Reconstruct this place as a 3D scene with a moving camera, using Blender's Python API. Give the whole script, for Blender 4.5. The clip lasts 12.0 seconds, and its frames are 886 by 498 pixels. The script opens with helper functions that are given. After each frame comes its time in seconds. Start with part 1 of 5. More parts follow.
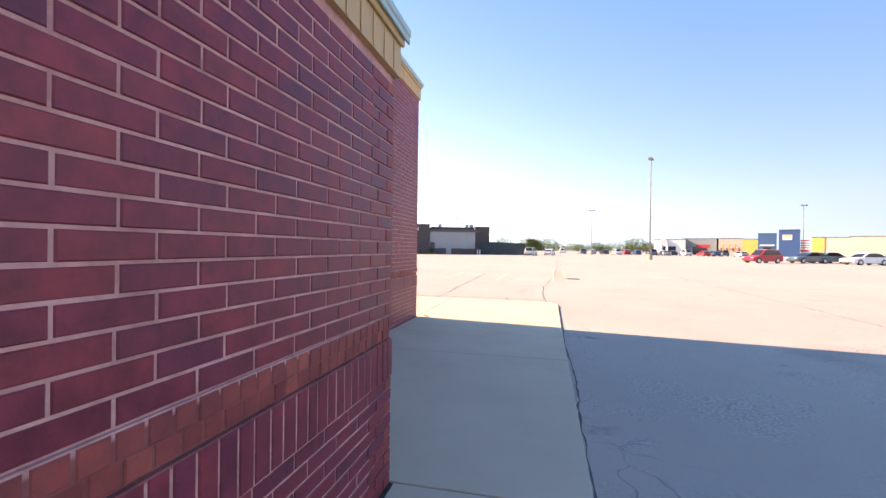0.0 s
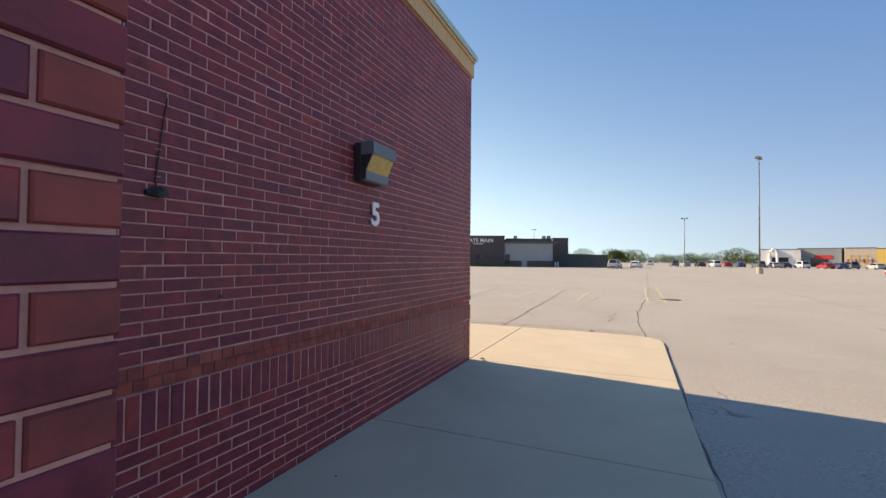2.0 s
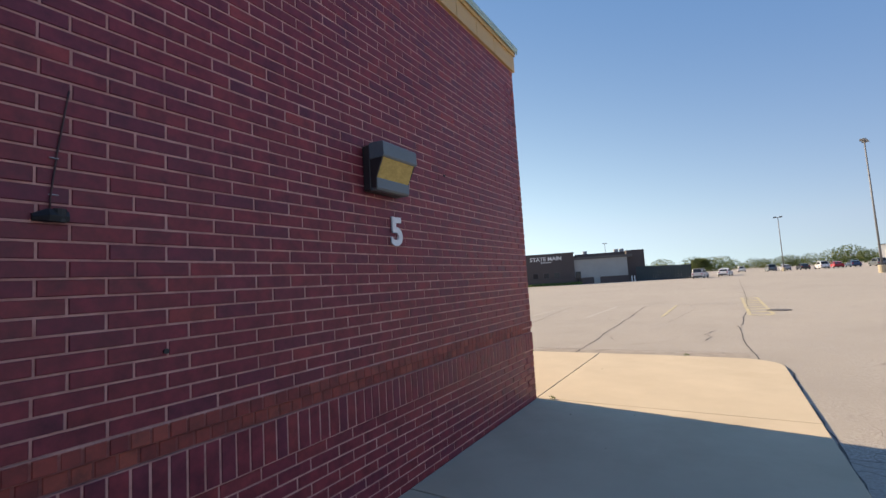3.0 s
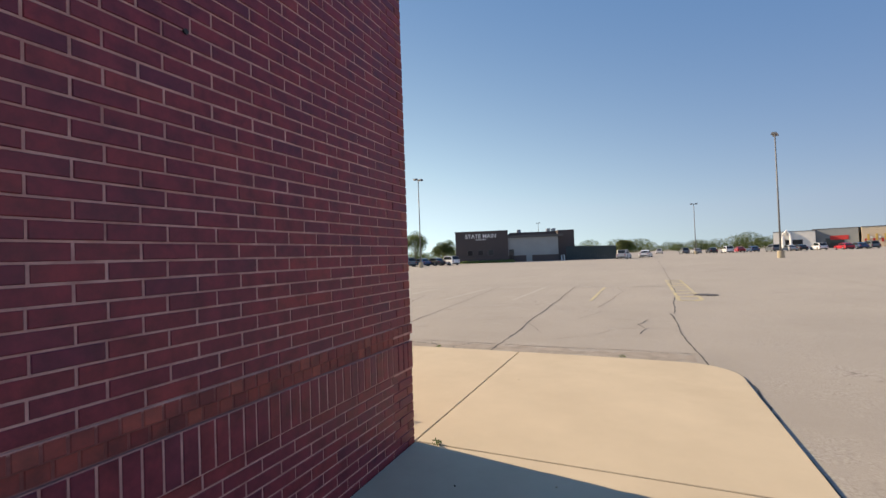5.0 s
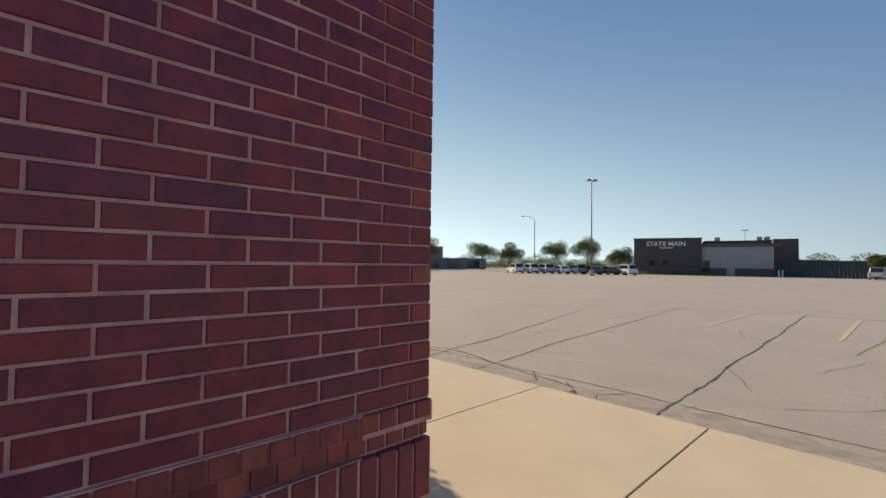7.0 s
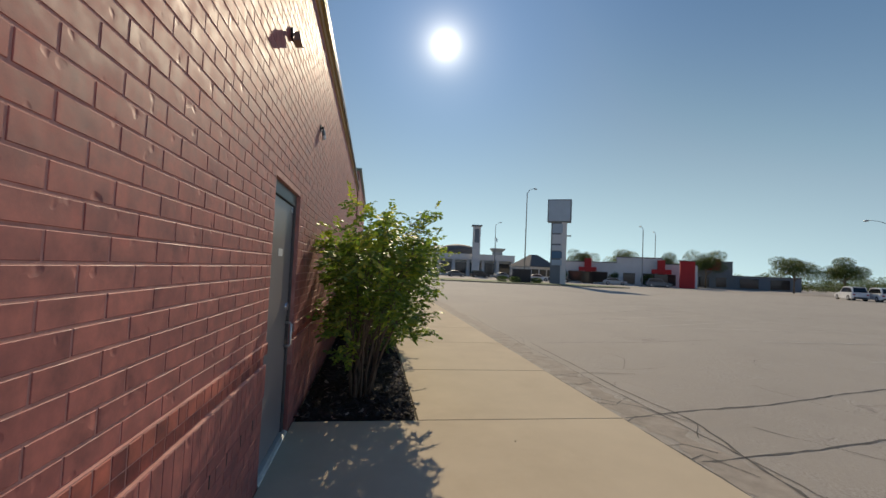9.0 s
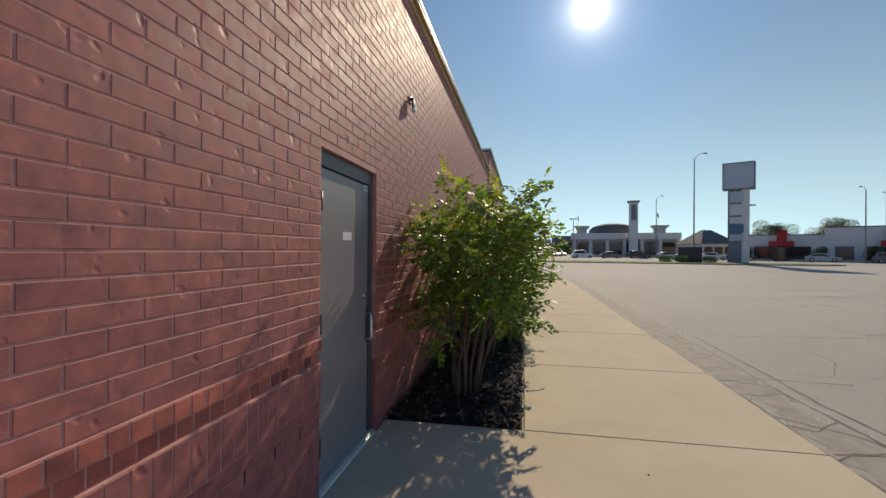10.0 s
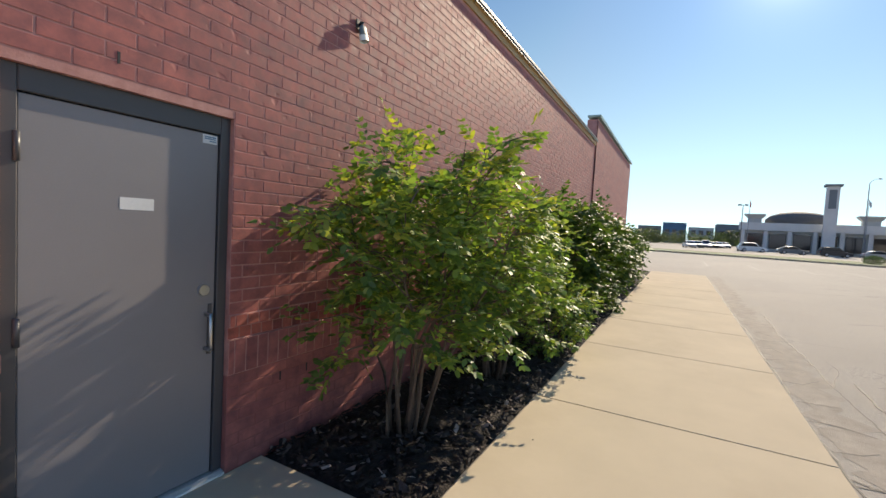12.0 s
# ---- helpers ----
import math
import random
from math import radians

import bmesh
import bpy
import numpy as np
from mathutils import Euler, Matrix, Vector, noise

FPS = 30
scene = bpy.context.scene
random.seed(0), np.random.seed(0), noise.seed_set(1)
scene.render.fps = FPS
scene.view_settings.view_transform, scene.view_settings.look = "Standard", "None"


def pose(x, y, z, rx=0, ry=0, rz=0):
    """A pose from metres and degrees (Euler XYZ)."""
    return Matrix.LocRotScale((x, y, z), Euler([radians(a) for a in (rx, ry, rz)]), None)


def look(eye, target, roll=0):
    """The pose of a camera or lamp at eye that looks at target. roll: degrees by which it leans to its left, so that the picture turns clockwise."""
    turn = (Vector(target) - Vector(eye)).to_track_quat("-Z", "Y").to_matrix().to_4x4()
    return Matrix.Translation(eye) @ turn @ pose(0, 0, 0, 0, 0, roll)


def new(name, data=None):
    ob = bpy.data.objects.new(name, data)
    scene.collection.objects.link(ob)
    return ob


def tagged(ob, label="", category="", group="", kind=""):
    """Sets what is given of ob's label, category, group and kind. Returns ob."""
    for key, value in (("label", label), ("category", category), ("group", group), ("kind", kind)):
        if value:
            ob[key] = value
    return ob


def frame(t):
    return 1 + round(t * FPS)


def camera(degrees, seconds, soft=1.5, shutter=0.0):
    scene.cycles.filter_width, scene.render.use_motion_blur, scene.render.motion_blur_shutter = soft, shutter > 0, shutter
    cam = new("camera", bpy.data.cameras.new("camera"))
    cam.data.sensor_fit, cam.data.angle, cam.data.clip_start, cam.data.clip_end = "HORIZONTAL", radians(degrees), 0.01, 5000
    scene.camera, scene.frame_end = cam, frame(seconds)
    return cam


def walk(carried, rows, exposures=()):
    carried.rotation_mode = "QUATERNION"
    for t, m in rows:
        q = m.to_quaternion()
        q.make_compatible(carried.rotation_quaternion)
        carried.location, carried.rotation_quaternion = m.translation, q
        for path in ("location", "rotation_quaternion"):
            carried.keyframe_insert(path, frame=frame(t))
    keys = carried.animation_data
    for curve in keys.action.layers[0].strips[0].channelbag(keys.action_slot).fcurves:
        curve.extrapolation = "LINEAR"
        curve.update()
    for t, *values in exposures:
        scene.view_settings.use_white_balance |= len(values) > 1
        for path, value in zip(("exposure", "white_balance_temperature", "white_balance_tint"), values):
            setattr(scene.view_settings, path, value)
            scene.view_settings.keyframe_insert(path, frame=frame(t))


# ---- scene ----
cam = camera(91.5, 12.0)
EXPOSURES = [(0.0, 2.08, 7700, 26), (0.3, 1.58, 7500, 20), (0.6, 1.33, 7400, 17), (1.5, 1.26, 7400, 16), (2.5, 1.17, 7400, 16), (4.5, 1.03, 7500, 16), (5.5, 0.8, 7400, 15), (7.0, 0.62, 7400, 14), (9.0, 0.1, 6900, 11), (9.8, 0.2, 6800, 11), (10.5, 0.39, 6800, 11), (12.0, 0.8, 6700, 11)]
PATH = [
    (0, (2.545, -8.36, 1.397), (2.078, -6.415, 1.391), 0.7),
    (0.5, (2.511, -7.884, 1.48), (1.92, -5.974, 1.505), 1.6),
    (1, (2.481, -7.259, 1.491), (2.044, -5.309, 1.574), 3.1),
    (1.5, (2.403, -6.775, 1.473), (1.924, -4.838, 1.604), -0.3),
    (2, (2.284, -6.294, 1.539), (1.484, -4.461, 1.584), 0.5),
    (2.5, (2.187, -5.793, 1.556), (1.379, -3.968, 1.692), -1.1),
    (2.7, (2.162, -5.647, 1.534), (1.099, -3.965, 1.73), -3.4),
    (4.5, (1.88, -3.812, 1.502), (0.959, -2.037, 1.509), -1.3),
    (5, (1.769, -3.206, 1.533), (0.947, -1.383, 1.57), -2.1),
    (5.5, (1.716, -2.638, 1.528), (0.79, -0.865, 1.545), -0.2),
    (6, (1.511, -2.09, 1.518), (0.366, -0.457, 1.676), -0.0),
    (6.5, (1.393, -1.587, 1.499), (0.123, -0.046, 1.613), -1.7),
    (7, (1.243, -1.11, 1.496), (-0.211, 0.261, 1.563), 0.7),
    (8.8, (0.5, 0.58, 1.525), (-1.452, 1.013, 1.597), 1.0),
    (9, (0.402, 0.701, 1.537), (-1.571, 1.014, 1.631), 2.6),
    (9.5, (0.155, 0.907, 1.501), (-1.826, 0.637, 1.55), 1.2),
    (10, (-0.303, 1.211, 1.52), (-2.269, 0.845, 1.524), 0.4),
    (10.5, (-0.692, 1.486, 1.51), (-2.507, 0.659, 1.364), 2.4),
    (11, (-1.119, 1.764, 1.551), (-2.89, 0.836, 1.515), 1.5),
    (11.5, (-1.551, 2.076, 1.611), (-3.305, 1.123, 1.492), 2.5),
    (12, (-2.101, 2.346, 1.592), (-3.853, 1.387, 1.485), 3.2),
]
walk(cam, [(t, look(eye, target, roll)) for t, eye, target, roll in PATH], EXPOSURES)

# ---- light ----
SUN_AZ, SUN_EL = 81.9, 28.0
SUN_DIR = Vector((-math.sin(radians(SUN_AZ)) * math.cos(radians(SUN_EL)), math.cos(radians(SUN_AZ)) * math.cos(radians(SUN_EL)), math.sin(radians(SUN_EL))))
world = bpy.data.worlds.new("world")
scene.world = world
world.use_nodes = True
wn, wl = world.node_tree.nodes, world.node_tree.links
wn.clear()
w_out = wn.new("ShaderNodeOutputWorld")
w_bg = wn.new("ShaderNodeBackground")
sky = wn.new("ShaderNodeTexSky")
sky.sky_type = "NISHITA"
sky.sun_disc = False
sky.sun_elevation = radians(SUN_EL)
sky.sun_rotation = radians(-SUN_AZ)
sky.air_density, sky.dust_density, sky.ozone_density, sky.altitude = 1.2, 0.4, 1.5, 200
w_bg.inputs["Strength"].default_value = 0.15
# summer haze: deep blue overhead, paling towards the horizon, most of all under the sun
def w_math(op, a, b):
    x = wn.new("ShaderNodeMath")
    x.operation = op
    for sock, v in zip(x.inputs, (a, b)):
        if isinstance(v, (int, float)):
            sock.default_value = v
        else:
            wl.new(v, sock)
    return x.outputs[0]


def w_vec(op, a, b=None, scale=None):
    x = wn.new("ShaderNodeVectorMath")
    x.operation = op
    for sock, v in ((x.inputs[0], a), (x.inputs[1], b), (x.inputs[3], scale)):
        if isinstance(v, (tuple, float, Vector)):
            sock.default_value = v
        elif v is not None:
            wl.new(v, sock)
    return x.outputs["Value"] if op == "DOT_PRODUCT" else x.outputs[0]


w_dir = wn.new("ShaderNodeTexCoord").outputs["Generated"]
w_xyz = wn.new("ShaderNodeSeparateXYZ")
wl.new(w_dir, w_xyz.inputs[0])
w_dot = w_vec("DOT_PRODUCT", w_dir, SUN_DIR)
w_near = w_math("MULTIPLY_ADD", w_dot, 0.5)
w_near.node.inputs[2].default_value = 0.5
w_low = w_math("POWER", math.exp(-1 / 0.22), w_math("MAXIMUM", w_xyz.outputs["Z"], 0.0))
w_under = w_math("MULTIPLY", w_low, w_math("POWER", w_near, 2.3))
w_sky = w_vec("ADD", (0.016, 0.083, 0.235), w_vec("SCALE", (0.066, 0.035, 0.01), None, w_low))
w_sky = w_vec("ADD", w_sky, w_vec("SCALE", (0.66, 0.96, 0.87), None, w_under))
w_sky = w_vec("ADD", w_sky, w_vec("SCALE", (0.045, 0.097, 0.215), None, w_math("POWER", w_near, 40.0)))
# fill light: the unseen sky opposite the sun is brightened to lift the shaded wall
w_back = w_math("MULTIPLY", w_math("MAXIMUM", w_math("SUBTRACT", -0.38, w_dot), 0.0), w_math("ADD", w_low, 0.15))
w_sky = w_vec("ADD", w_sky, w_vec("SCALE", (1.05, 1.15, 1.2), None, w_back))
w_mix = wn.new("ShaderNodeMix")
w_mix.data_type = "RGBA"
w_mix.inputs[0].default_value = 0.1
wl.new(w_vec("SCALE", w_sky, None, 1 / 0.15), w_mix.inputs[6])
wl.new(w_vec("MINIMUM", sky.outputs[0], (4.4, 5.2, 6.2)), w_mix.inputs[7])
wl.new(w_mix.outputs[2], w_bg.inputs["Color"])
# the sun's own disc and its aureole
w_last = w_bg.outputs[0]
for sharp, power in ((6000.0, 2.0), (1100.0, 0.7), (220.0, 0.16)):
    w_glow = wn.new("ShaderNodeBackground")
    w_glow.inputs["Color"].default_value = (1.0, 0.97, 0.9, 1)
    wl.new(w_math("MULTIPLY", w_math("POWER", w_math("MAXIMUM", w_dot, 0.0), sharp), power), w_glow.inputs["Strength"])
    w_add = wn.new("ShaderNodeAddShader")
    wl.new(w_last, w_add.inputs[0])
    wl.new(w_glow.outputs[0], w_add.inputs[1])
    w_last = w_add.outputs[0]
wl.new(w_last, w_out.inputs[0])

sun_data = bpy.data.lights.new("sun", "SUN")
sun_data.energy, sun_data.angle, sun_data.color = 3.8, radians(0.55), (1.0, 0.855, 0.65)
sun = new("sun", sun_data)
sun.matrix_world = look(SUN_DIR * 300, (0, 0, 0))


# ---- materials ----
def nodes_of(name):
    m = bpy.data.materials.new(name)
    m.use_nodes = True
    t = m.node_tree
    return m, t.nodes, t.links, t.nodes["Principled BSDF"]


def noise_node(n, l, co, scale, detail=4.0, rough=0.6):
    x = n.new("ShaderNodeTexNoise")
    x.inputs["Scale"].default_value = scale
    x.inputs["Detail"].default_value = detail
    x.inputs["Roughness"].default_value = rough
    l.new(co, x.inputs["Vector"])
    return x.outputs["Fac"]


def ramp(n, l, fac, stops):
    r = n.new("ShaderNodeValToRGB")
    e = r.color_ramp.elements
    while len(e) < len(stops):
        e.new(0.5)
    for k, (p, c) in enumerate(stops):
        e[k].position, e[k].color = p, (*c, 1)
    l.new(fac, r.inputs[0])
    return r.outputs[0]


def mixed(n, l, fac, a, b, mode="MIX"):
    x = n.new("ShaderNodeMix")
    x.data_type, x.blend_type = "RGBA", mode
    for sock, v in ((x.inputs[0], fac), (x.inputs[6], a), (x.inputs[7], b)):
        if isinstance(v, (int, float)):
            sock.default_value = v
        elif isinstance(v, tuple):
            sock.default_value = (*v, 1)
        else:
            l.new(v, sock)
    return x.outputs[2]


def bumped(n, l, bsdf, height, strength, dist):
    b = n.new("ShaderNodeBump")
    b.inputs["Strength"].default_value = strength
    b.inputs["Distance"].default_value = dist
    l.new(height, b.inputs["Height"])
    l.new(b.outputs[0], bsdf.inputs["Normal"])


def spread(c, k):
    return tuple(min(1.0, v * k) for v in c)


def surface(name, colour, rough=0.7, var=0.15, scale=3.0, fine=60.0, bump=0.2, dist=0.004, metal=0.0, spec=0.5, stain=None):
    """A plain surface with cloudy variation at two scales and fine relief."""
    m, n, l, b = nodes_of(name)
    co = n.new("ShaderNodeTexCoord").outputs["Object"]
    big, small = noise_node(n, l, co, scale, 5), noise_node(n, l, co, fine, 3)
    c = ramp(n, l, big, [(0.3, spread(colour, 1 - var)), (0.7, spread(colour, 1 + var))])
    c = mixed(n, l, 0.25, c, ramp(n, l, small, [(0.3, spread(colour, 1 - 2 * var)), (0.7, spread(colour, 1 + 2 * var))]))
    if stain:
        s = noise_node(n, l, co, scale * 0.35, 6, 0.7)
        c = mixed(n, l, ramp(n, l, s, [(0.52, (0, 0, 0)), (0.72, (0.6, 0.6, 0.6))]), c, stain)
    l.new(c, b.inputs["Base Color"])
    b.inputs["Roughness"].default_value = rough
    b.inputs["Metallic"].default_value = metal
    b.inputs["Specular IOR Level"].default_value = spec
    if bump:
        bumped(n, l, b, small, bump, dist)
    return m


def brick_material(name, stops, rough, bump, dist, dents, spec=0.45):
    """Fired clay, its colour changing from brick to brick."""
    m, n, l, b = nodes_of(name)
    geo = n.new("ShaderNodeNewGeometry")
    co = geo.outputs["Position"]
    ob = n.new("ShaderNodeObjectInfo")
    mul = n.new("ShaderNodeMath")
    mul.operation, mul.inputs[1].default_value = "MULTIPLY_ADD", 7.31
    l.new(ob.outputs["Random"], mul.inputs[0])
    l.new(geo.outputs["Random Per Island"], mul.inputs[2])
    fr = n.new("ShaderNodeMath")
    fr.operation = "FRACT"
    l.new(mul.outputs[0], fr.inputs[0])
    c = ramp(n, l, fr.outputs[0], stops)
    mid = noise_node(n, l, co, 9.0, 5, 0.65)
    fine = noise_node(n, l, co, 160.0, 3)
    c = mixed(n, l, 0.8, c, ramp(n, l, mid, [(0.28, (0.24, 0.25, 0.30)), (0.72, (0.80, 0.71, 0.68))]), "OVERLAY")
    wear = noise_node(n, l, co, 1.3, 6, 0.7)
    c = mixed(n, l, ramp(n, l, wear, [(0.55, (0, 0, 0)), (0.8, (0.35, 0.35, 0.35))]), c, spread(stops[-1][1], 1.5))
    l.new(c, b.inputs["Base Color"])
    rr = ramp(n, l, mid, [(0.3, (rough - 0.1,) * 3), (0.7, (rough + 0.12,) * 3)])
    l.new(rr, b.inputs["Roughness"])
    b.inputs["Specular IOR Level"].default_value = spec
    add = n.new("ShaderNodeMath")
    add.operation, add.inputs[1].default_value = "MULTIPLY_ADD", 0.04 if dents else 0.25
    l.new(fine, add.inputs[0])
    if dents:
        d = noise_node(n, l, co, 13.0, 1.5, 0.45)
        pit = ramp(n, l, d, [(0.2, (0, 0, 0)), (0.36, (0.8, 0.8, 0.8)), (0.8, (1, 1, 1))])
        l.new(pit, add.inputs[2])
    else:
        l.new(mid, add.inputs[2])
    bumped(n, l, b, add.outputs[0], bump, dist)
    return m


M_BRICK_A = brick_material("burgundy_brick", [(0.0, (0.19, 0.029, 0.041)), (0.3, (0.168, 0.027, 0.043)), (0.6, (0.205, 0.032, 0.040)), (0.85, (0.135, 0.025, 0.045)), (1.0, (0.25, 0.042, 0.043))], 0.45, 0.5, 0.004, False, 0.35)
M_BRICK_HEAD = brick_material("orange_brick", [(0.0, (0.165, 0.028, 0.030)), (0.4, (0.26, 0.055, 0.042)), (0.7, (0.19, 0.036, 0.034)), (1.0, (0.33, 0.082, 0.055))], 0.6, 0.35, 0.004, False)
# red paint, lightened so that part of the raking sun is in the colour
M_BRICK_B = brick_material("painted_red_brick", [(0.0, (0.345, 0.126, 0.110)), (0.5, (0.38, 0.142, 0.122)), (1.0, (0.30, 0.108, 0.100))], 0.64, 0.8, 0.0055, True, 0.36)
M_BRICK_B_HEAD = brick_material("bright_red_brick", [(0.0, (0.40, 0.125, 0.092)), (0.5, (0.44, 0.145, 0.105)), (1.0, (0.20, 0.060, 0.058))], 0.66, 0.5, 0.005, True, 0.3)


def mortar_a():
    """Pinkish mortar, darker and redder in the header band."""
    m, n, l, b = nodes_of("pink_mortar")
    co = n.new("ShaderNodeNewGeometry").outputs["Position"]
    xyz = n.new("ShaderNodeSeparateXYZ")
    l.new(co, xyz.inputs[0])
    pale = ramp(n, l, noise_node(n, l, co, 6.0, 5, 0.7), [(0.3, (0.36, 0.165, 0.14)), (0.7, (0.66, 0.37, 0.315))])
    red = ramp(n, l, noise_node(n, l, co, 9.0, 4), [(0.3, (0.16, 0.045, 0.04)), (0.7, (0.30, 0.10, 0.085))])
    l.new(mixed(n, l, ramp(n, l, xyz.outputs["Z"], [(0.84, (0, 0, 0)), (0.85, (1, 1, 1)), (0.975, (1, 1, 1)), (0.985, (0, 0, 0))]), pale, red), b.inputs["Base Color"])
    b.inputs["Roughness"].default_value = 0.9
    bumped(n, l, b, noise_node(n, l, co, 90.0, 3), 0.5, 0.003)
    return m


M_MORTAR_A = mortar_a()


def mortar_b():
    """Pale pinkish mortar, painted over with the red wall paint on the plinth."""
    m, n, l, b = nodes_of("painted_mortar")
    co = n.new("ShaderNodeNewGeometry").outputs["Position"]
    xyz = n.new("ShaderNodeSeparateXYZ")
    l.new(co, xyz.inputs[0])
    pale = ramp(n, l, noise_node(n, l, co, 7.0, 5, 0.7), [(0.3, (0.42, 0.18, 0.155)), (0.7, (0.62, 0.33, 0.285))])
    red = ramp(n, l, noise_node(n, l, co, 5.0, 4), [(0.3, (0.31, 0.108, 0.092)), (0.7, (0.36, 0.13, 0.11))])
    l.new(mixed(n, l, ramp(n, l, xyz.outputs["Z"], [(0.0, (1, 1, 1)), (0.604, (1, 1, 1)), (0.61, (0, 0, 0))]), pale, red), b.inputs["Base Color"])
    b.inputs["Roughness"].default_value = 0.8
    bumped(n, l, b, noise_node(n, l, co, 90.0, 3), 0.4, 0.003)
    return m


M_MORTAR_B = mortar_b()
M_FASCIA = surface("tan_painted_metal", (0.52, 0.34, 0.14), 0.5, 0.06, 1.5, 30, 0.05)
M_COPING = surface("pale_green_metal", (0.34, 0.48, 0.44), 0.4, 0.08, 2, 40, 0.05)
M_COPING_DK = surface("dark_metal_edge", (0.09, 0.085, 0.08), 0.5, 0.1, 2, 40, 0.05)
M_ROOF = surface("roof_membrane", (0.35, 0.34, 0.33), 0.9, 0.1)
M_CONCRETE = surface("tan_concrete", (0.535, 0.455, 0.33), 0.95, 0.09, 1.1, 220, 0.35, 0.002, spec=0.2, stain=(0.44, 0.365, 0.255))
M_CURB = surface("asphalt_gutter", (0.31, 0.272, 0.225), 0.92, 0.25, 5, 150, 0.6, 0.006)
M_TAR = surface("crack_sealer", (0.075, 0.068, 0.06), 0.75, 0.35, 9, 80, 0.3)
M_DIRT = surface("joint_dirt", (0.06, 0.05, 0.04), 0.95, 0.3, 9, 80, 0.3)
M_IRON = surface("cast_iron", (0.11, 0.095, 0.08), 0.6, 0.3, 12, 60, 0.5, 0.004, metal=0.4)
M_BRONZE = surface("dark_bronze_paint", (0.035, 0.032, 0.03), 0.45, 0.15, 6, 60, 0.05)
# bronze with the sun on the lamp head put into its colour
M_SUNLIT_BRONZE = surface("sunlit_bronze_paint", (0.26, 0.19, 0.15), 0.55, 0.15, 6, 60, 0.05)
M_GREYMETAL = surface("grey_cast_metal", (0.13, 0.16, 0.17), 0.45, 0.08, 8, 60, 0.08)
M_LENS = surface("yellowed_lens", (0.50, 0.34, 0.09), 0.25, 0.2, 14, 50, 0.3, 0.003)
M_WHITE = surface("white_paint", (0.78, 0.78, 0.76), 0.5, 0.05)
M_RUBBER = surface("black_rubber", (0.02, 0.022, 0.023), 0.6, 0.2, 20, 60, 0.1)
M_CABLE = surface("brown_cable", (0.07, 0.03, 0.03), 0.6, 0.2, 20, 60, 0.1)
M_DOOR = surface("grey_door_paint", (0.27, 0.25, 0.252), 0.38, 0.05, 2.0, 140, 0.12, 0.001)
M_DOORFRAME = surface("grey_frame_paint", (0.082, 0.078, 0.08), 0.42, 0.06, 3, 120, 0.1, 0.001)
M_STEEL = surface("brushed_steel", (0.6, 0.6, 0.6), 0.3, 0.05, 8, 120, 0.05, metal=1.0)
M_ALU = surface("aluminium_sill", (0.72, 0.72, 0.70), 0.55, 0.1, 6, 80, 0.1, metal=0.7)
M_POLE = surface("bronze_pole", (0.16, 0.16, 0.16), 0.55, 0.1)
M_GALV = surface("galvanised_pole", (0.30, 0.31, 0.32), 0.5, 0.1)
M_CONBASE = surface("concrete_base", (0.40, 0.34, 0.24), 0.9, 0.15)
M_GLASS = surface("dark_glass", (0.02, 0.024, 0.028), 0.08, 0.1, 3, 20, 0)
M_TYRE = surface("tyre", (0.02, 0.02, 0.02), 0.8, 0.1)
M_RIM = surface("alloy_rim", (0.45, 0.45, 0.46), 0.35, 0.05, metal=0.8)
M_TAIL = surface("tail_lamp", (0.35, 0.01, 0.01), 0.2, 0.1)
M_HEAD = surface("head_lamp", (0.7, 0.7, 0.7), 0.15, 0.1)
M_BARK = surface("bark", (0.16, 0.125, 0.09), 0.9, 0.3, 12, 60, 0.6, 0.006)
M_STEM = surface("pale_stem", (0.15, 0.11, 0.08), 0.85, 0.25, 20, 90, 0.5, 0.003)
M_MULCH = surface("dark_mulch", (0.022, 0.016, 0.013), 0.95, 0.5, 14, 60, 1.0, 0.02)


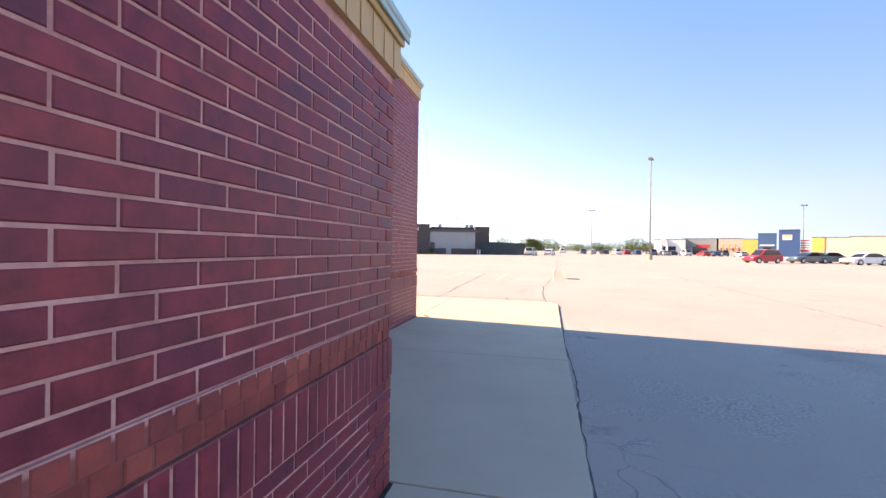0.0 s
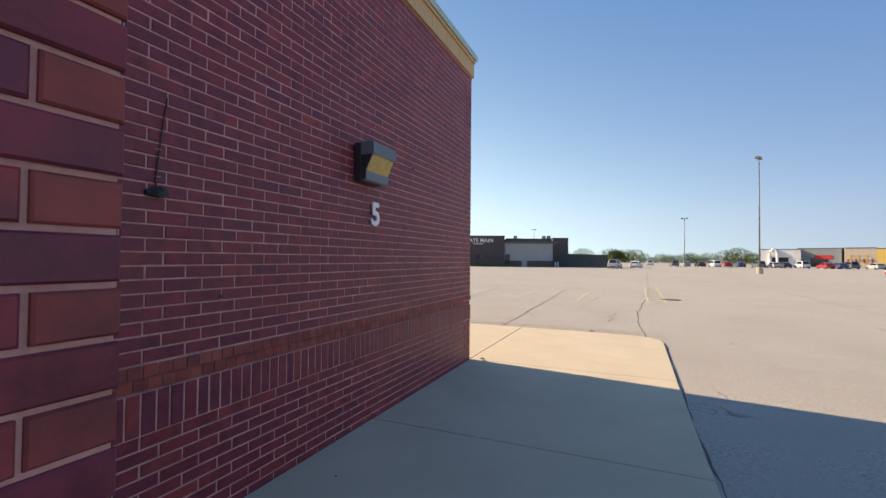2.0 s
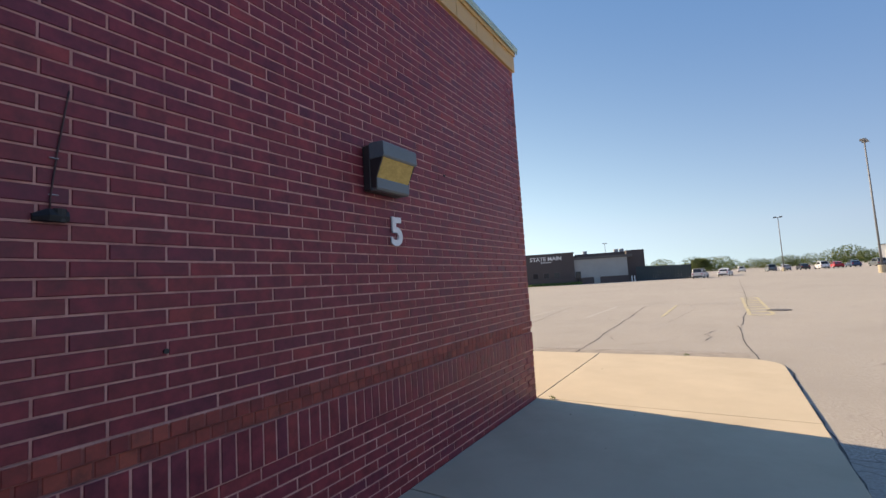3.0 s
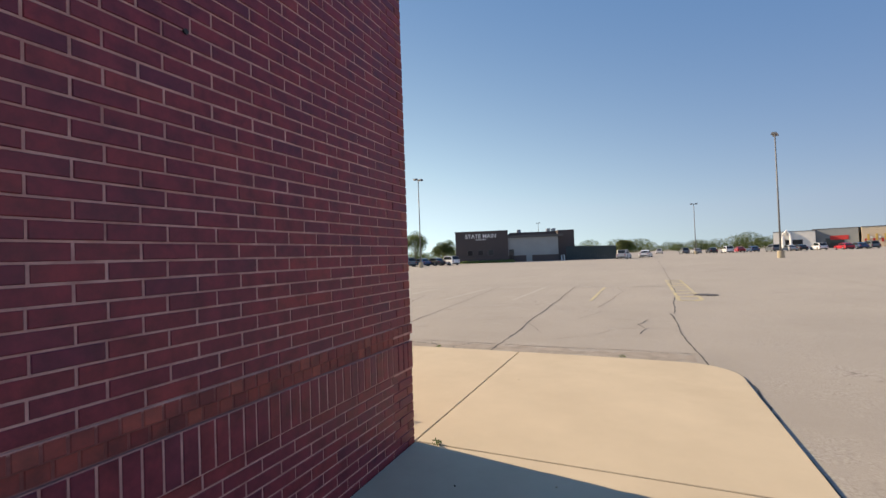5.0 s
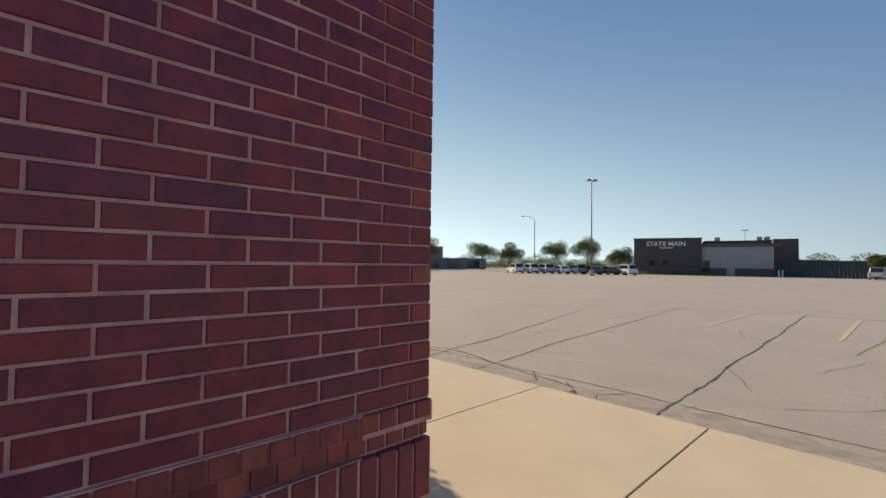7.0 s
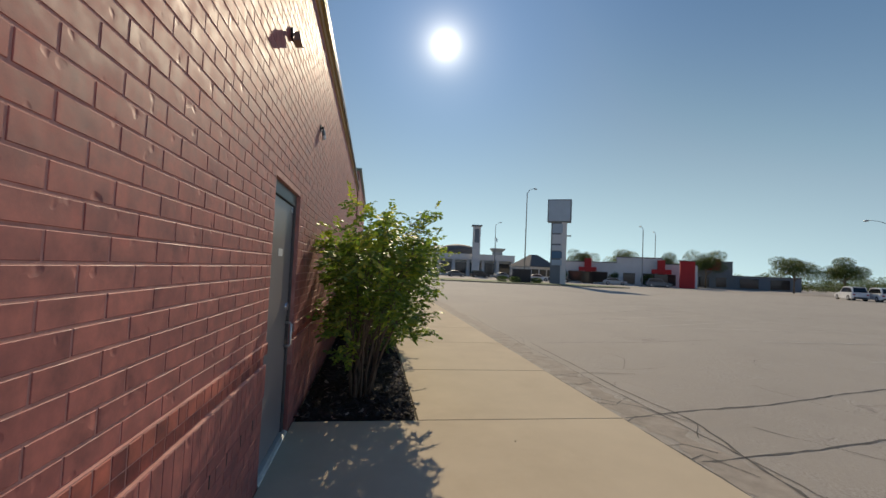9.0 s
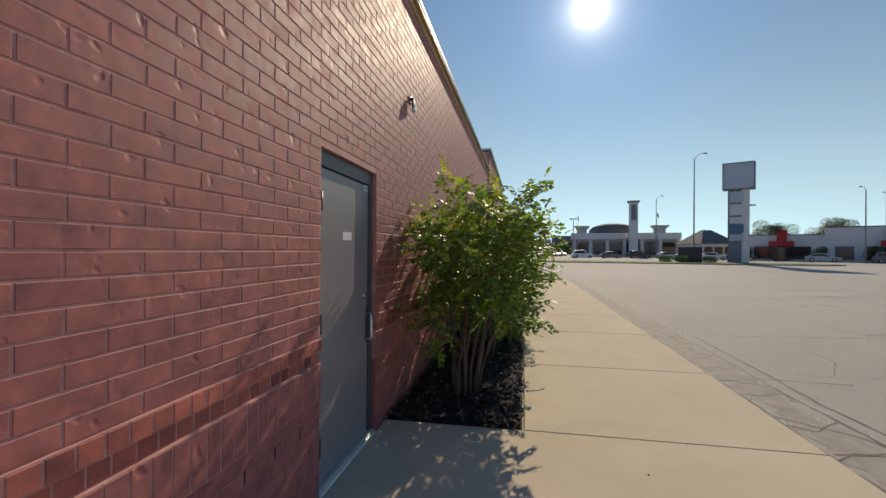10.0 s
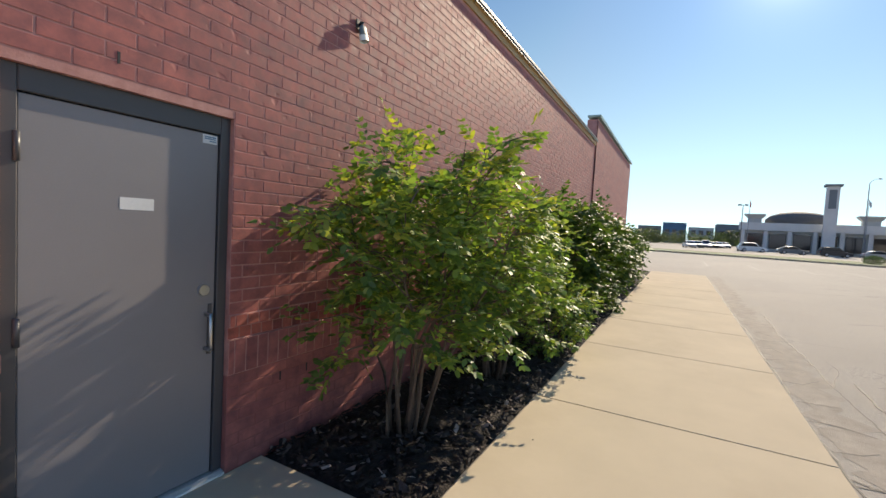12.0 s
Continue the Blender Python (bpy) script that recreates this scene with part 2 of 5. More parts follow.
def asphalt():
    m, n, l, b = nodes_of("worn_asphalt")
    co = n.new("ShaderNodeNewGeometry").outputs["Position"]
    grit = noise_node(n, l, co, 260.0, 3, 0.7)
    patch = noise_node(n, l, co, 0.45, 6, 0.62)
    wide = noise_node(n, l, co, 0.06, 4, 0.6)
    c = ramp(n, l, patch, [(0.3, (0.345, 0.315, 0.268)), (0.7, (0.435, 0.395, 0.338))])
    c = mixed(n, l, 0.45, c, ramp(n, l, wide, [(0.35, (0.40, 0.40, 0.40)), (0.65, (0.60, 0.59, 0.57))]), "OVERLAY")
    c = mixed(n, l, 0.35, c, ramp(n, l, grit, [(0.35, (0.18, 0.165, 0.145)), (0.65, (0.58, 0.54, 0.48))]))
    stone = noise_node(n, l, co, 38.0, 4, 0.75)
    bare = ramp(n, l, noise_node(n, l, co, 0.9, 5, 0.7), [(0.45, (0, 0, 0)), (0.62, (0.6, 0.6, 0.6))])
    c = mixed(n, l, bare, c, ramp(n, l, stone, [(0.36, (0.15, 0.135, 0.12)), (0.5, (0.38, 0.35, 0.305)), (0.66, (0.60, 0.56, 0.50))]))
    # thin weathering cracks in the binder
    v = n.new("ShaderNodeTexVoronoi")
    v.feature, v.inputs["Scale"].default_value = "DISTANCE_TO_EDGE", 0.8
    warp = n.new("ShaderNodeTexNoise")
    warp.inputs["Scale"].default_value = 1.7
    l.new(co, warp.inputs["Vector"])
    vm = n.new("ShaderNodeVectorMath")
    vm.operation = "MULTIPLY_ADD"
    vm.inputs[1].default_value = (1.3, 1.3, 0)
    l.new(warp.outputs["Color"], vm.inputs[0])
    l.new(co, vm.inputs[2])
    l.new(vm.outputs[0], v.inputs["Vector"])
    line = ramp(n, l, v.outputs["Distance"], [(0.0, (1, 1, 1)), (0.012, (0, 0, 0))])
    where = ramp(n, l, patch, [(0.52, (0, 0, 0)), (0.62, (0.55, 0.55, 0.55))])
    amount = mixed(n, l, 1.0, line, where, "MULTIPLY")
    c = mixed(n, l, amount, c, (0.07, 0.062, 0.055))
    oil = noise_node(n, l, co, 0.22, 3, 0.5)
    c = mixed(n, l, ramp(n, l, oil, [(0.66, (0, 0, 0)), (0.78, (0.35, 0.35, 0.35))]), c, (0.12, 0.11, 0.10))
    l.new(c, b.inputs["Base Color"])
    b.inputs["Roughness"].default_value = 0.9
    b.inputs["Specular IOR Level"].default_value = 0.15
    bumped(n, l, b, grit, 0.6, 0.006)
    return m


def paint(name, colour):
    """Road paint, half worn off."""
    m, n, l, b = nodes_of(name)
    co = n.new("ShaderNodeNewGeometry").outputs["Position"]
    w = noise_node(n, l, co, 5.0, 6, 0.75)
    c = mixed(n, l, ramp(n, l, w, [(0.4, (0, 0, 0)), (0.56, (0.85, 0.85, 0.85))]), (0.36, 0.33, 0.285), colour)
    l.new(c, b.inputs["Base Color"])
    b.inputs["Roughness"].default_value = 0.85
    return m


def leaf_material(name, stops):
    m, n, l, b = nodes_of(name)
    geo = n.new("ShaderNodeNewGeometry")
    c = ramp(n, l, geo.outputs["Random Per Island"], stops)
    big = noise_node(n, l, geo.outputs["Position"], 2.2, 3)
    c = mixed(n, l, 0.6, c, ramp(n, l, big, [(0.35, (0.40, 0.42, 0.40)), (0.65, (0.66, 0.64, 0.57))]), "OVERLAY")
    l.new(c, b.inputs["Base Color"])
    b.inputs["Roughness"].default_value = 0.5
    tr = n.new("ShaderNodeBsdfTranslucent")
    l.new(mixed(n, l, 1.0, c, (1.15, 1.25, 0.5), "MULTIPLY"), tr.inputs["Color"])
    ms = n.new("ShaderNodeMixShader")
    ms.inputs[0].default_value = 0.45
    l.new(b.outputs[0], ms.inputs[1])
    l.new(tr.outputs[0], ms.inputs[2])
    l.new(ms.outputs[0], n["Material Output"].inputs[0])
    return m


M_ASPHALT = asphalt()
M_YELLOW = paint("worn_yellow_paint", (0.57, 0.49, 0.24))
M_LINE = paint("worn_white_paint", (0.50, 0.47, 0.42))
M_LEAF = leaf_material("shrub_leaf", [(0.0, (0.10, 0.17, 0.05)), (0.5, (0.17, 0.265, 0.07)), (0.8, (0.26, 0.35, 0.08)), (1.0, (0.42, 0.42, 0.09))])
M_LEAF_NEW = leaf_material("young_leaf", [(0.0, (0.22, 0.30, 0.06)), (0.5, (0.34, 0.40, 0.075)), (1.0, (0.52, 0.48, 0.09))])
M_LEAF_DK = leaf_material("dark_leaf", [(0.0, (0.040, 0.085, 0.020)), (0.6, (0.075, 0.13, 0.028)), (1.0, (0.15, 0.19, 0.04))])
M_LEAF_TREE = leaf_material("tree_leaf", [(0.0, (0.05, 0.08, 0.03)), (0.6, (0.09, 0.125, 0.04)), (1.0, (0.17, 0.18, 0.055))])
M_GRASS = surface("lawn", (0.09, 0.13, 0.04), 0.9, 0.3, 0.4, 30, 0.5, 0.02)


# ---- geometry ----
class Geo:
    """Collects faces for one mesh."""

    def __init__(self):
        self.v, self.f = [], []

    def add(self, verts, faces):
        k = len(self.v)
        self.v.extend(verts)
        self.f.extend([tuple(i + k for i in q) for q in faces])
        return self

    def box(self, x0, y0, z0, x1, y1, z1, c=0.0):
        """A box with chamfered edges of width c."""
        x0, x1, y0, y1, z0, z1 = min(x0, x1), max(x0, x1), min(y0, y1), max(y0, y1), min(z0, z1), max(z0, z1)
        if c <= 0:
            vs = [(x, y, z) for z in (z0, z1) for x, y in ((x0, y0), (x1, y0), (x1, y1), (x0, y1))]
            return self.add(vs, [(3, 2, 1, 0), (4, 5, 6, 7), (0, 1, 5, 4), (1, 2, 6, 5), (2, 3, 7, 6), (3, 0, 4, 7)])
        c = min(c, 0.45 * (x1 - x0), 0.45 * (y1 - y0), 0.45 * (z1 - z0))
        rings = []
        for z, i in ((z0, c), (z0 + c, 0), (z1 - c, 0), (z1, c)):
            rings.append([(x0 + i, y0 + c, z), (x0 + c, y0 + i, z), (x1 - c, y0 + i, z), (x1 - i, y0 + c, z),
                          (x1 - i, y1 - c, z), (x1 - c, y1 - i, z), (x0 + c, y1 - i, z), (x0 + i, y1 - c, z)] if i == 0 else
                         [(x0 + c, y0 + c, z), (x0 + c, y0 + c, z), (x1 - c, y0 + c, z), (x1 - c, y0 + c, z),
                          (x1 - c, y1 - c, z), (x1 - c, y1 - c, z), (x0 + c, y1 - c, z), (x0 + c, y1 - c, z)])
        return self.rings(rings)

    def rings(self, rings, cap=True):
        n = len(rings[0])
        vs = [p for r in rings for p in r]
        fs = [(a * n + i, a * n + (i + 1) % n, (a + 1) * n + (i + 1) % n, (a + 1) * n + i) for a in range(len(rings) - 1) for i in range(n)]
        if cap:
            fs += [tuple(range(n - 1, -1, -1)), tuple((len(rings) - 1) * n + i for i in range(n))]
        return self.add(vs, fs)

    def prism(self, poly, z0, z1):
        return self.rings([[(x, y, z0) for x, y in poly], [(x, y, z1) for x, y in poly]])

    def slab_poly(self, poly, z0, z1, c=0.005):
        """A flat slab with an eased top edge; poly runs counter-clockwise."""
        cx, cy = sum(p[0] for p in poly) / len(poly), sum(p[1] for p in poly) / len(poly)

        def inset(p):
            d = Vector((cx - p[0], cy - p[1]))
            d = d.normalized() * c * 1.4
            return p[0] + d.x, p[1] + d.y
        return self.rings([[(x, y, z0) for x, y in poly], [(x, y, z1 - c) for x, y in poly], [(*inset(p), z1) for p in poly]])

    def tube(self, pts, radii, n=8, cap=True):
        """A tapered tube through pts."""
        pts = [Vector(p) for p in pts]
        rings, up = [], Vector((0, 0, 1))
        for i, p in enumerate(pts):
            d = (pts[min(i + 1, len(pts) - 1)] - pts[max(i - 1, 0)]).normalized()
            s = d.cross(up if abs(d.z) < 0.95 else Vector((1, 0, 0))).normalized()
            t = s.cross(d)
            r = radii[i] if isinstance(radii, (list, tuple)) else radii
            rings.append([tuple(p + r * (math.cos(a) * s + math.sin(a) * t)) for a in (2 * math.pi * k / n for k in range(n))])
        return self.rings(rings, cap)

    def side(self, profile, y0, y1, c=0.0):
        """A profile in x and z, drawn out along y, with rounded shoulders c."""
        rs = []
        cx = sum(p[0] for p in profile) / len(profile)
        cz = sum(p[1] for p in profile) / len(profile)
        for y, k in ((y0, c), (y0 + c, 0), (y1 - c, 0), (y1, c)) if c else ((y0, 0), (y1, 0)):
            rs.append([(x + (cx - x) * 0.6 * k, y, z + (cz - z) * 0.6 * k) for x, z in profile])
        return self.rings(rs)

    def mesh(self, name, mat, smooth=False):
        me = bpy.data.meshes.new(name)
        me.from_pydata([tuple(p) for p in self.v], [], self.f)
        me.materials.append(mat)
        me.validate()
        bm = bmesh.new()
        bm.from_mesh(me)
        bmesh.ops.remove_doubles(bm, verts=bm.verts, dist=1e-5) if len(self.v) < 4000 else None
        bmesh.ops.recalc_face_normals(bm, faces=bm.faces) if len(self.v) < 20000 else None
        bm.to_mesh(me)
        bm.free()
        if smooth:
            me.shade_smooth()
        return me


def part(name, geo, mat, parent=None, label="", smooth=False, at=None, kind=""):
    ob = new(name, geo.mesh(name, mat, smooth) if isinstance(geo, Geo) else geo)
    if parent is not None:
        ob.parent = parent
    if at is not None:
        ob.matrix_basis = at
    if label:
        ob["label"] = label
    if kind:
        ob["kind"] = kind
    return ob


def thing(name, label, category, at=None, group=""):
    ob = new(name)
    ob.empty_display_size = 0.2
    if at is not None:
        ob.matrix_basis = at
    return tagged(ob, label, category, group)


def setting(name, geo, mat, label="", smooth=False):
    return tagged(part(name, geo, mat, None, "", smooth), label, kind="structure")


def writing(text, size, depth=0.004, bold=0.0):
    """A mesh of a line of text, in its x and y."""
    cu = bpy.data.curves.new("writing", "FONT")
    cu.body, cu.size, cu.extrude, cu.align_x = text, size, depth, "CENTER"
    cu.offset = bold
    ob = bpy.data.objects.new("writing", cu)
    scene.collection.objects.link(ob)
    me = bpy.data.meshes.new_from_object(ob.evaluated_get(bpy.context.evaluated_depsgraph_get()))
    bpy.data.objects.remove(ob)
    return me


rng = random.Random(7)

# ---- ground ----
LOT = -0.03
g = Geo()
xs = [-3000, -600, -200, -80, -40, -20, -10, 0, 10, 20, 40, 80, 200, 600, 3000]
for i in range(len(xs) - 1):
    for j in range(len(xs) - 1):
        g.add([(xs[i], xs[j], LOT), (xs[i + 1], xs[j], LOT), (xs[i + 1], xs[j + 1], LOT), (xs[i], xs[j + 1], LOT)], [(0, 1, 2, 3)])
setting("ground", g, M_ASPHALT, "worn grey asphalt parking lot with sealed cracks")


def ribbon(name, pts, width, mat, z, jitter=0.0, label="", seed=0):
    """A flat strip along pts on the lot, with an uneven edge."""
    r = random.Random(seed)
    g = Geo()
    line = []
    for (xa, ya), (xb, yb) in zip(pts[:-1], pts[1:]):
        n = max(1, int(math.hypot(xb - xa, yb - ya) / 0.14)) if jitter else 1
        line += [(xa + (xb - xa) * k / n, ya + (yb - ya) * k / n) for k in range(n)]
    line.append(pts[-1])
    vs = []
    for i, (x, y) in enumerate(line):
        a, b = line[max(i - 1, 0)], line[min(i + 1, len(line) - 1)]
        d = Vector((b[0] - a[0], b[1] - a[1])).normalized()
        o, w = r.uniform(-jitter, jitter) + 2.4 * jitter * math.sin(0.22 * i + seed) * math.sin(0.085 * i), width / 2 * (r.uniform(0.35, 1.45) if jitter else 1)
        vs += [(x - d.y * (o + w), y + d.x * (o + w), z), (x - d.y * (o - w), y + d.x * (o - w), z)]
    g.add(vs, [(2 * i, 2 * i + 1, 2 * i + 3, 2 * i + 2) for i in range(len(line) - 1)])
    return setting(name, g, mat, label)


CRACKS = [
    ([(-14, 4.1), (-9, 4.02), (-4, 4.08), (2.5, 4.12)], 0.035), ([(-0.5, 3.55), (-0.62, 9), (-0.86, 16.8)], 0.06),
    ([(-3.0, 3.6), (-3.35, 6), (-4.4, 16.8)], 0.05), ([(2.58, 3.3), (2.5, 4.2), (2.42, 8.5)], 0.05),
    ([(-6.0, 3.5), (-6.2, 4.1), (-6.1, 5.0)], 0.03), ([(8.9, 1.5), (9.1, 8), (9.4, 19), (9.6, 32)], 0.05), ([(-4.1, 3.56), (-4.6, 6), (-5.3, 8.9), (-6.4, 13)], 0.06),
    ([(-1.6, 3.85), (-2.8, 4.02), (-4.1, 4.3), (-5.4, 4.22), (-9, 4.3)], 0.06), ([(-0.9, 16.6), (3.0, 17.2)], 0.04),
    ([(2.5, 8.5), (2.9, 14), (3.2, 22), (4.2, 60)], 0.05), ([(-14.3, 5.6), (-18.4, 13), (-22, 19)], 0.05),
    ([(-9, 4.5), (-9.3, 7), (-10, 10)], 0.035), ([(-20, 4.2), (-24, 12), (-27, 22)], 0.05), ([(0.7, 9.4), (1.2, 14.5), (0.9, 17)], 0.025),
    ([(1.75, 5.6), (1.85, 6.2), (1.7, 6.7), (1.9, 7.4)], 0.045), ([(-4.9, 3.5), (-4.5, 4.0), (-3.9, 4.3), (-3.5, 4.0)], 0.025),
]
for k, (pts, w) in enumerate(CRACKS):
    ribbon("crack_sealing", pts, w * 0.5, M_TAR, LOT + 0.004, 0.014, "black tar sealing in an asphalt crack", 20 + k)
# hairline cracks that fan out beside the sealed ones
for k in range(16):
    r = random.Random(300 + k)
    x, y = (r.uniform(-1.2, 2.6), r.uniform(4.2, 10)) if k < 9 else (r.uniform(-12, -2), r.uniform(3.8, 8))
    a, pts = r.uniform(0, 6.28), [(x, y)]
    for _ in range(5):
        a += r.uniform(-0.4, 0.4)
        pts.append((pts[-1][0] + 0.3 * math.cos(a), pts[-1][1] + 0.3 * math.sin(a)))
    ribbon("hairline_crack", pts, 0.009, M_TAR, LOT + 0.004, 0.01, "thin crack in the asphalt", 60 + k)
for k in range(26):
    r = random.Random(700 + k)
    x = -1.0 - 0.62 * k + r.uniform(-.2, .2)
    ribbon("hairline_crack", [(x, 3.52), (x + r.uniform(-.15, .15), 3.72), (x + r.uniform(-.35, .35), r.uniform(3.8, 4.15))], 0.016, M_TAR, LOT + 0.005, 0.012, "thin crack in the asphalt", 90 + k)
ribbon("gutter_strip", [(-25, 3.78), (2.45, 3.78)], 0.44, M_CURB, LOT + 0.002, 0.02, "darker asphalt strip along the sidewalk")

# crumbling joint, with the slab edge's shadow line painted in as dark ribbon
ribbon("sidewalk_edge", [(-25, 3.515), (1.2, 3.515), (2.1, 3.47), (2.55, 3.3), (2.8, 3.0), (2.86, 2.6), (2.845, 0), (2.845, -14)], 0.02, M_TAR, LOT + 0.0045, 0.012, "dark crumbling joint and shadow line along the sidewalk edge", 5)
for k in range(9):
    x = 0.35 - 2.55 * k
    ribbon("parking_line", [(x, 11.2), (x + 0.05, 16.6)], 0.1, M_YELLOW if k == 0 else M_LINE, LOT + 0.006, 0.0, "worn painted parking line")
for k in range(10):
    ribbon("parking_line", [(-12.5 - 2.6 * k, 9.5 + 0.9 * k), (-14.6 - 2.6 * k, 14.6 + 0.9 * k)], 0.1, M_LINE, LOT + 0.006, 0.0, "worn painted parking line")
ribbon("parking_line", [(-22, 16.9), (3.0, 17.0)], 0.1, M_LINE, LOT + 0.005, 0.0, "worn painted parking line")
for k in range(12):
    ribbon("parking_line", [(-34 - 0.2 * k, 4 + 2.7 * k), (-40 - 0.2 * k, 4 + 2.7 * k)], 0.12, M_LINE, LOT + 0.006, 0.0, "worn painted parking line")
for k in range(14):
    ribbon("parking_line", [(14 + 2.7 * k, 24), (14 + 2.7 * k, 29.5)], 0.12, M_LINE, LOT + 0.006, 0.0, "worn painted parking line")
# hatched walkway
for x0, x1 in ((2.78, 2.9), (3.4, 3.52)):
    ribbon("crosshatch_edge", [(x0 + 0.06, 11.4), (x0 + 0.2, 21)], 0.1, M_YELLOW, LOT + 0.006, 0.0, "worn yellow painted edge line")
for k in range(9):
    y = 11.5 + 1.15 * k
    ribbon("crosshatch_bar", [(2.86 + 0.016 * k, y), (3.44 + 0.016 * k, y + 0.05)], 0.26, M_YELLOW, LOT + 0.0075, 0.0, "worn yellow painted bar")

manhole = thing("manhole_cover", "round rusty cast iron manhole cover in the asphalt", "manhole cover", pose(3.75, 13.25, LOT))
part("rim", Geo().tube([(0, 0, 0), (0, 0, 0.012)], 0.36, 28), M_IRON, manhole)
part("lid", Geo().tube([(0, 0, 0.012), (0, 0, 0.018)], 0.31, 28), M_IRON, manhole)

# ---- sidewalk: slabs round the corner ----
walk_base = setting("pavement", Geo().prism([(0.0, -14), (2.8, -14), (2.8, 2.9), (2.4, 3.42), (-25, 3.46), (-25, 1.25), (-4.02, 1.25), (-4.02, 0.02), (0, 0.02)], -0.2, -0.016), M_DIRT, "tan concrete sidewalk with dark joints")
J = 0.0065
A_Y = [-14, -11.3, -8.5, -5.93, -2.72, 0.0]
for a, b in zip(A_Y[:-1], A_Y[1:]):
    x0 = 0.004 if b > -5.0 else 1.68
    part("slab", Geo().slab_poly([(x0, a + J), (2.82, a + J), (2.82, b - J), (x0, b - J)], -0.15, 0.0), M_CONCRETE, walk_base)
arc = [(2.84 - 0.62 * (1 - math.cos(t)), 2.82 + 0.62 * math.sin(t)) for t in (k * math.pi / 16 for k in range(9))]
part("slab", Geo().slab_poly([(J, J), (2.82, J), *arc, (1.2, 3.48), (J, 3.48)], -0.15, 0.0), M_CONCRETE, walk_base)
B_X = [0.0, -1.83, -4.02, -6.2, -8.7, -11.0, -13.4, -15.7, -18.0, -20.3, -22.6, -25]
for b, a in zip(B_X[:-1], B_X[1:]):
    y0 = 0.004 if b > -4 else 1.23
    part("slab", Geo().slab_poly([(a + J, y0), (b - J, y0), (b - J, 3.48), (a + J, 3.48)], -0.15, 0.0), M_CONCRETE, walk_base)

# ---- planting bed ----
g = Geo()
r = random.Random(5)
nx, ny = 150, 9
vs = [(-4.03 - 20.7 * i / nx, 0.01 + 1.2 * j / ny, (-0.02 if j in (0, ny) or i == 0 else r.uniform(-0.03, 0.045))) for i in range(nx + 1) for j in range(ny + 1)]
g.add(vs, [(i * (ny + 1) + j, (i + 1) * (ny + 1) + j, (i + 1) * (ny + 1) + j + 1, i * (ny + 1) + j + 1) for i in range(nx) for j in range(ny)])
bed = setting("planting_bed", g, M_MULCH, "narrow planting bed of dark bark mulch along the wall")
g = Geo()
for k in range(5200):
    x = -4.05 - 9.0 * r.random() ** 1.4
    y, z, s, a, t = r.uniform(0.03, 1.2), r.uniform(-0.01, 0.05), r.uniform(0.012, 0.04), r.uniform(0, 6.28), r.uniform(-0.6, 0.6)
    d, e = Vector((math.cos(a) * s, math.sin(a) * s, t * s)), Vector((-math.sin(a) * s * 0.35, math.cos(a) * s * 0.35, r.uniform(-.3, .3) * s))
    c = Vector((x, y, z))
    up = Vector((0, 0, 0.004))
    g.add([tuple(c - d - e), tuple(c + d - e), tuple(c + d + e), tuple(c - d + e), tuple(c + up * 2)], [(0, 1, 4), (1, 2, 4), (2, 3, 4), (3, 0, 4)])
# the palest stop paints sun glints on a few chips
M_CHIP = brick_material("bark_chip", [(0.0, (0.014, 0.010, 0.008)), (0.7, (0.032, 0.023, 0.018)), (0.9, (0.08, 0.06, 0.05)), (1.0, (0.34, 0.29, 0.25))], 0.85, 0.4, 0.004, False)
tagged(part("bark_chips", g, M_CHIP), "scattered dark bark mulch chips", "mulch", kind="stuff")

# ---- brick walls ----
JOINT = 0.009


class Bond:
    """How a wall's bricks are laid: height of a course, length and end of a brick, and the levels of the band."""

    def __init__(self, course, long, head, soldier, band, starts):
        self.course, self.long, self.head, self.starts = course, long, head, starts
        self.z_band, self.z_head = band, band - 2 * course
        self.z_soldier = self.z_head - soldier

    def rows(self, height):
        """Course by course: bottom, top, length of a piece, length of the first piece, how far it stands out, kind."""
        out, z, k = [], self.z_soldier, 0
        while z > 0.005:
            out.append((max(z - self.course, -0.02), z, self.long, self.starts[k % 2], 0.0, "run"))
            z, k = z - self.course, k + 1
        out.reverse()
        out.append((self.z_soldier, self.z_head, self.head, self.head, 0.008, "soldier"))
        out.append((self.z_head, self.z_head + self.course, self.head, self.head * 0.5, -0.010, "header"))
        out.append((self.z_head + self.course, self.z_band, self.head, self.head, 0.012, "header"))
        z, k = self.z_band, 0
        while z + self.course <= height + 1e-6:
            out.append((z, z + self.course, self.long, self.starts[k % 2], 0.0, "run"))
            z, k = z + self.course, k + 1
        return out


BOND_A = Bond(0.0717, 0.2275, 0.0775, 0.222, 0.988, (0.1, 0.2275))
BOND_C = Bond(0.0717, 0.2275, 0.0775, 0.222, 0.998, (0.1, 0.2275))
BOND_B = Bond(0.0761, 0.2455, 0.0835, 0.218, 0.979, (0.2455, 0.1215))


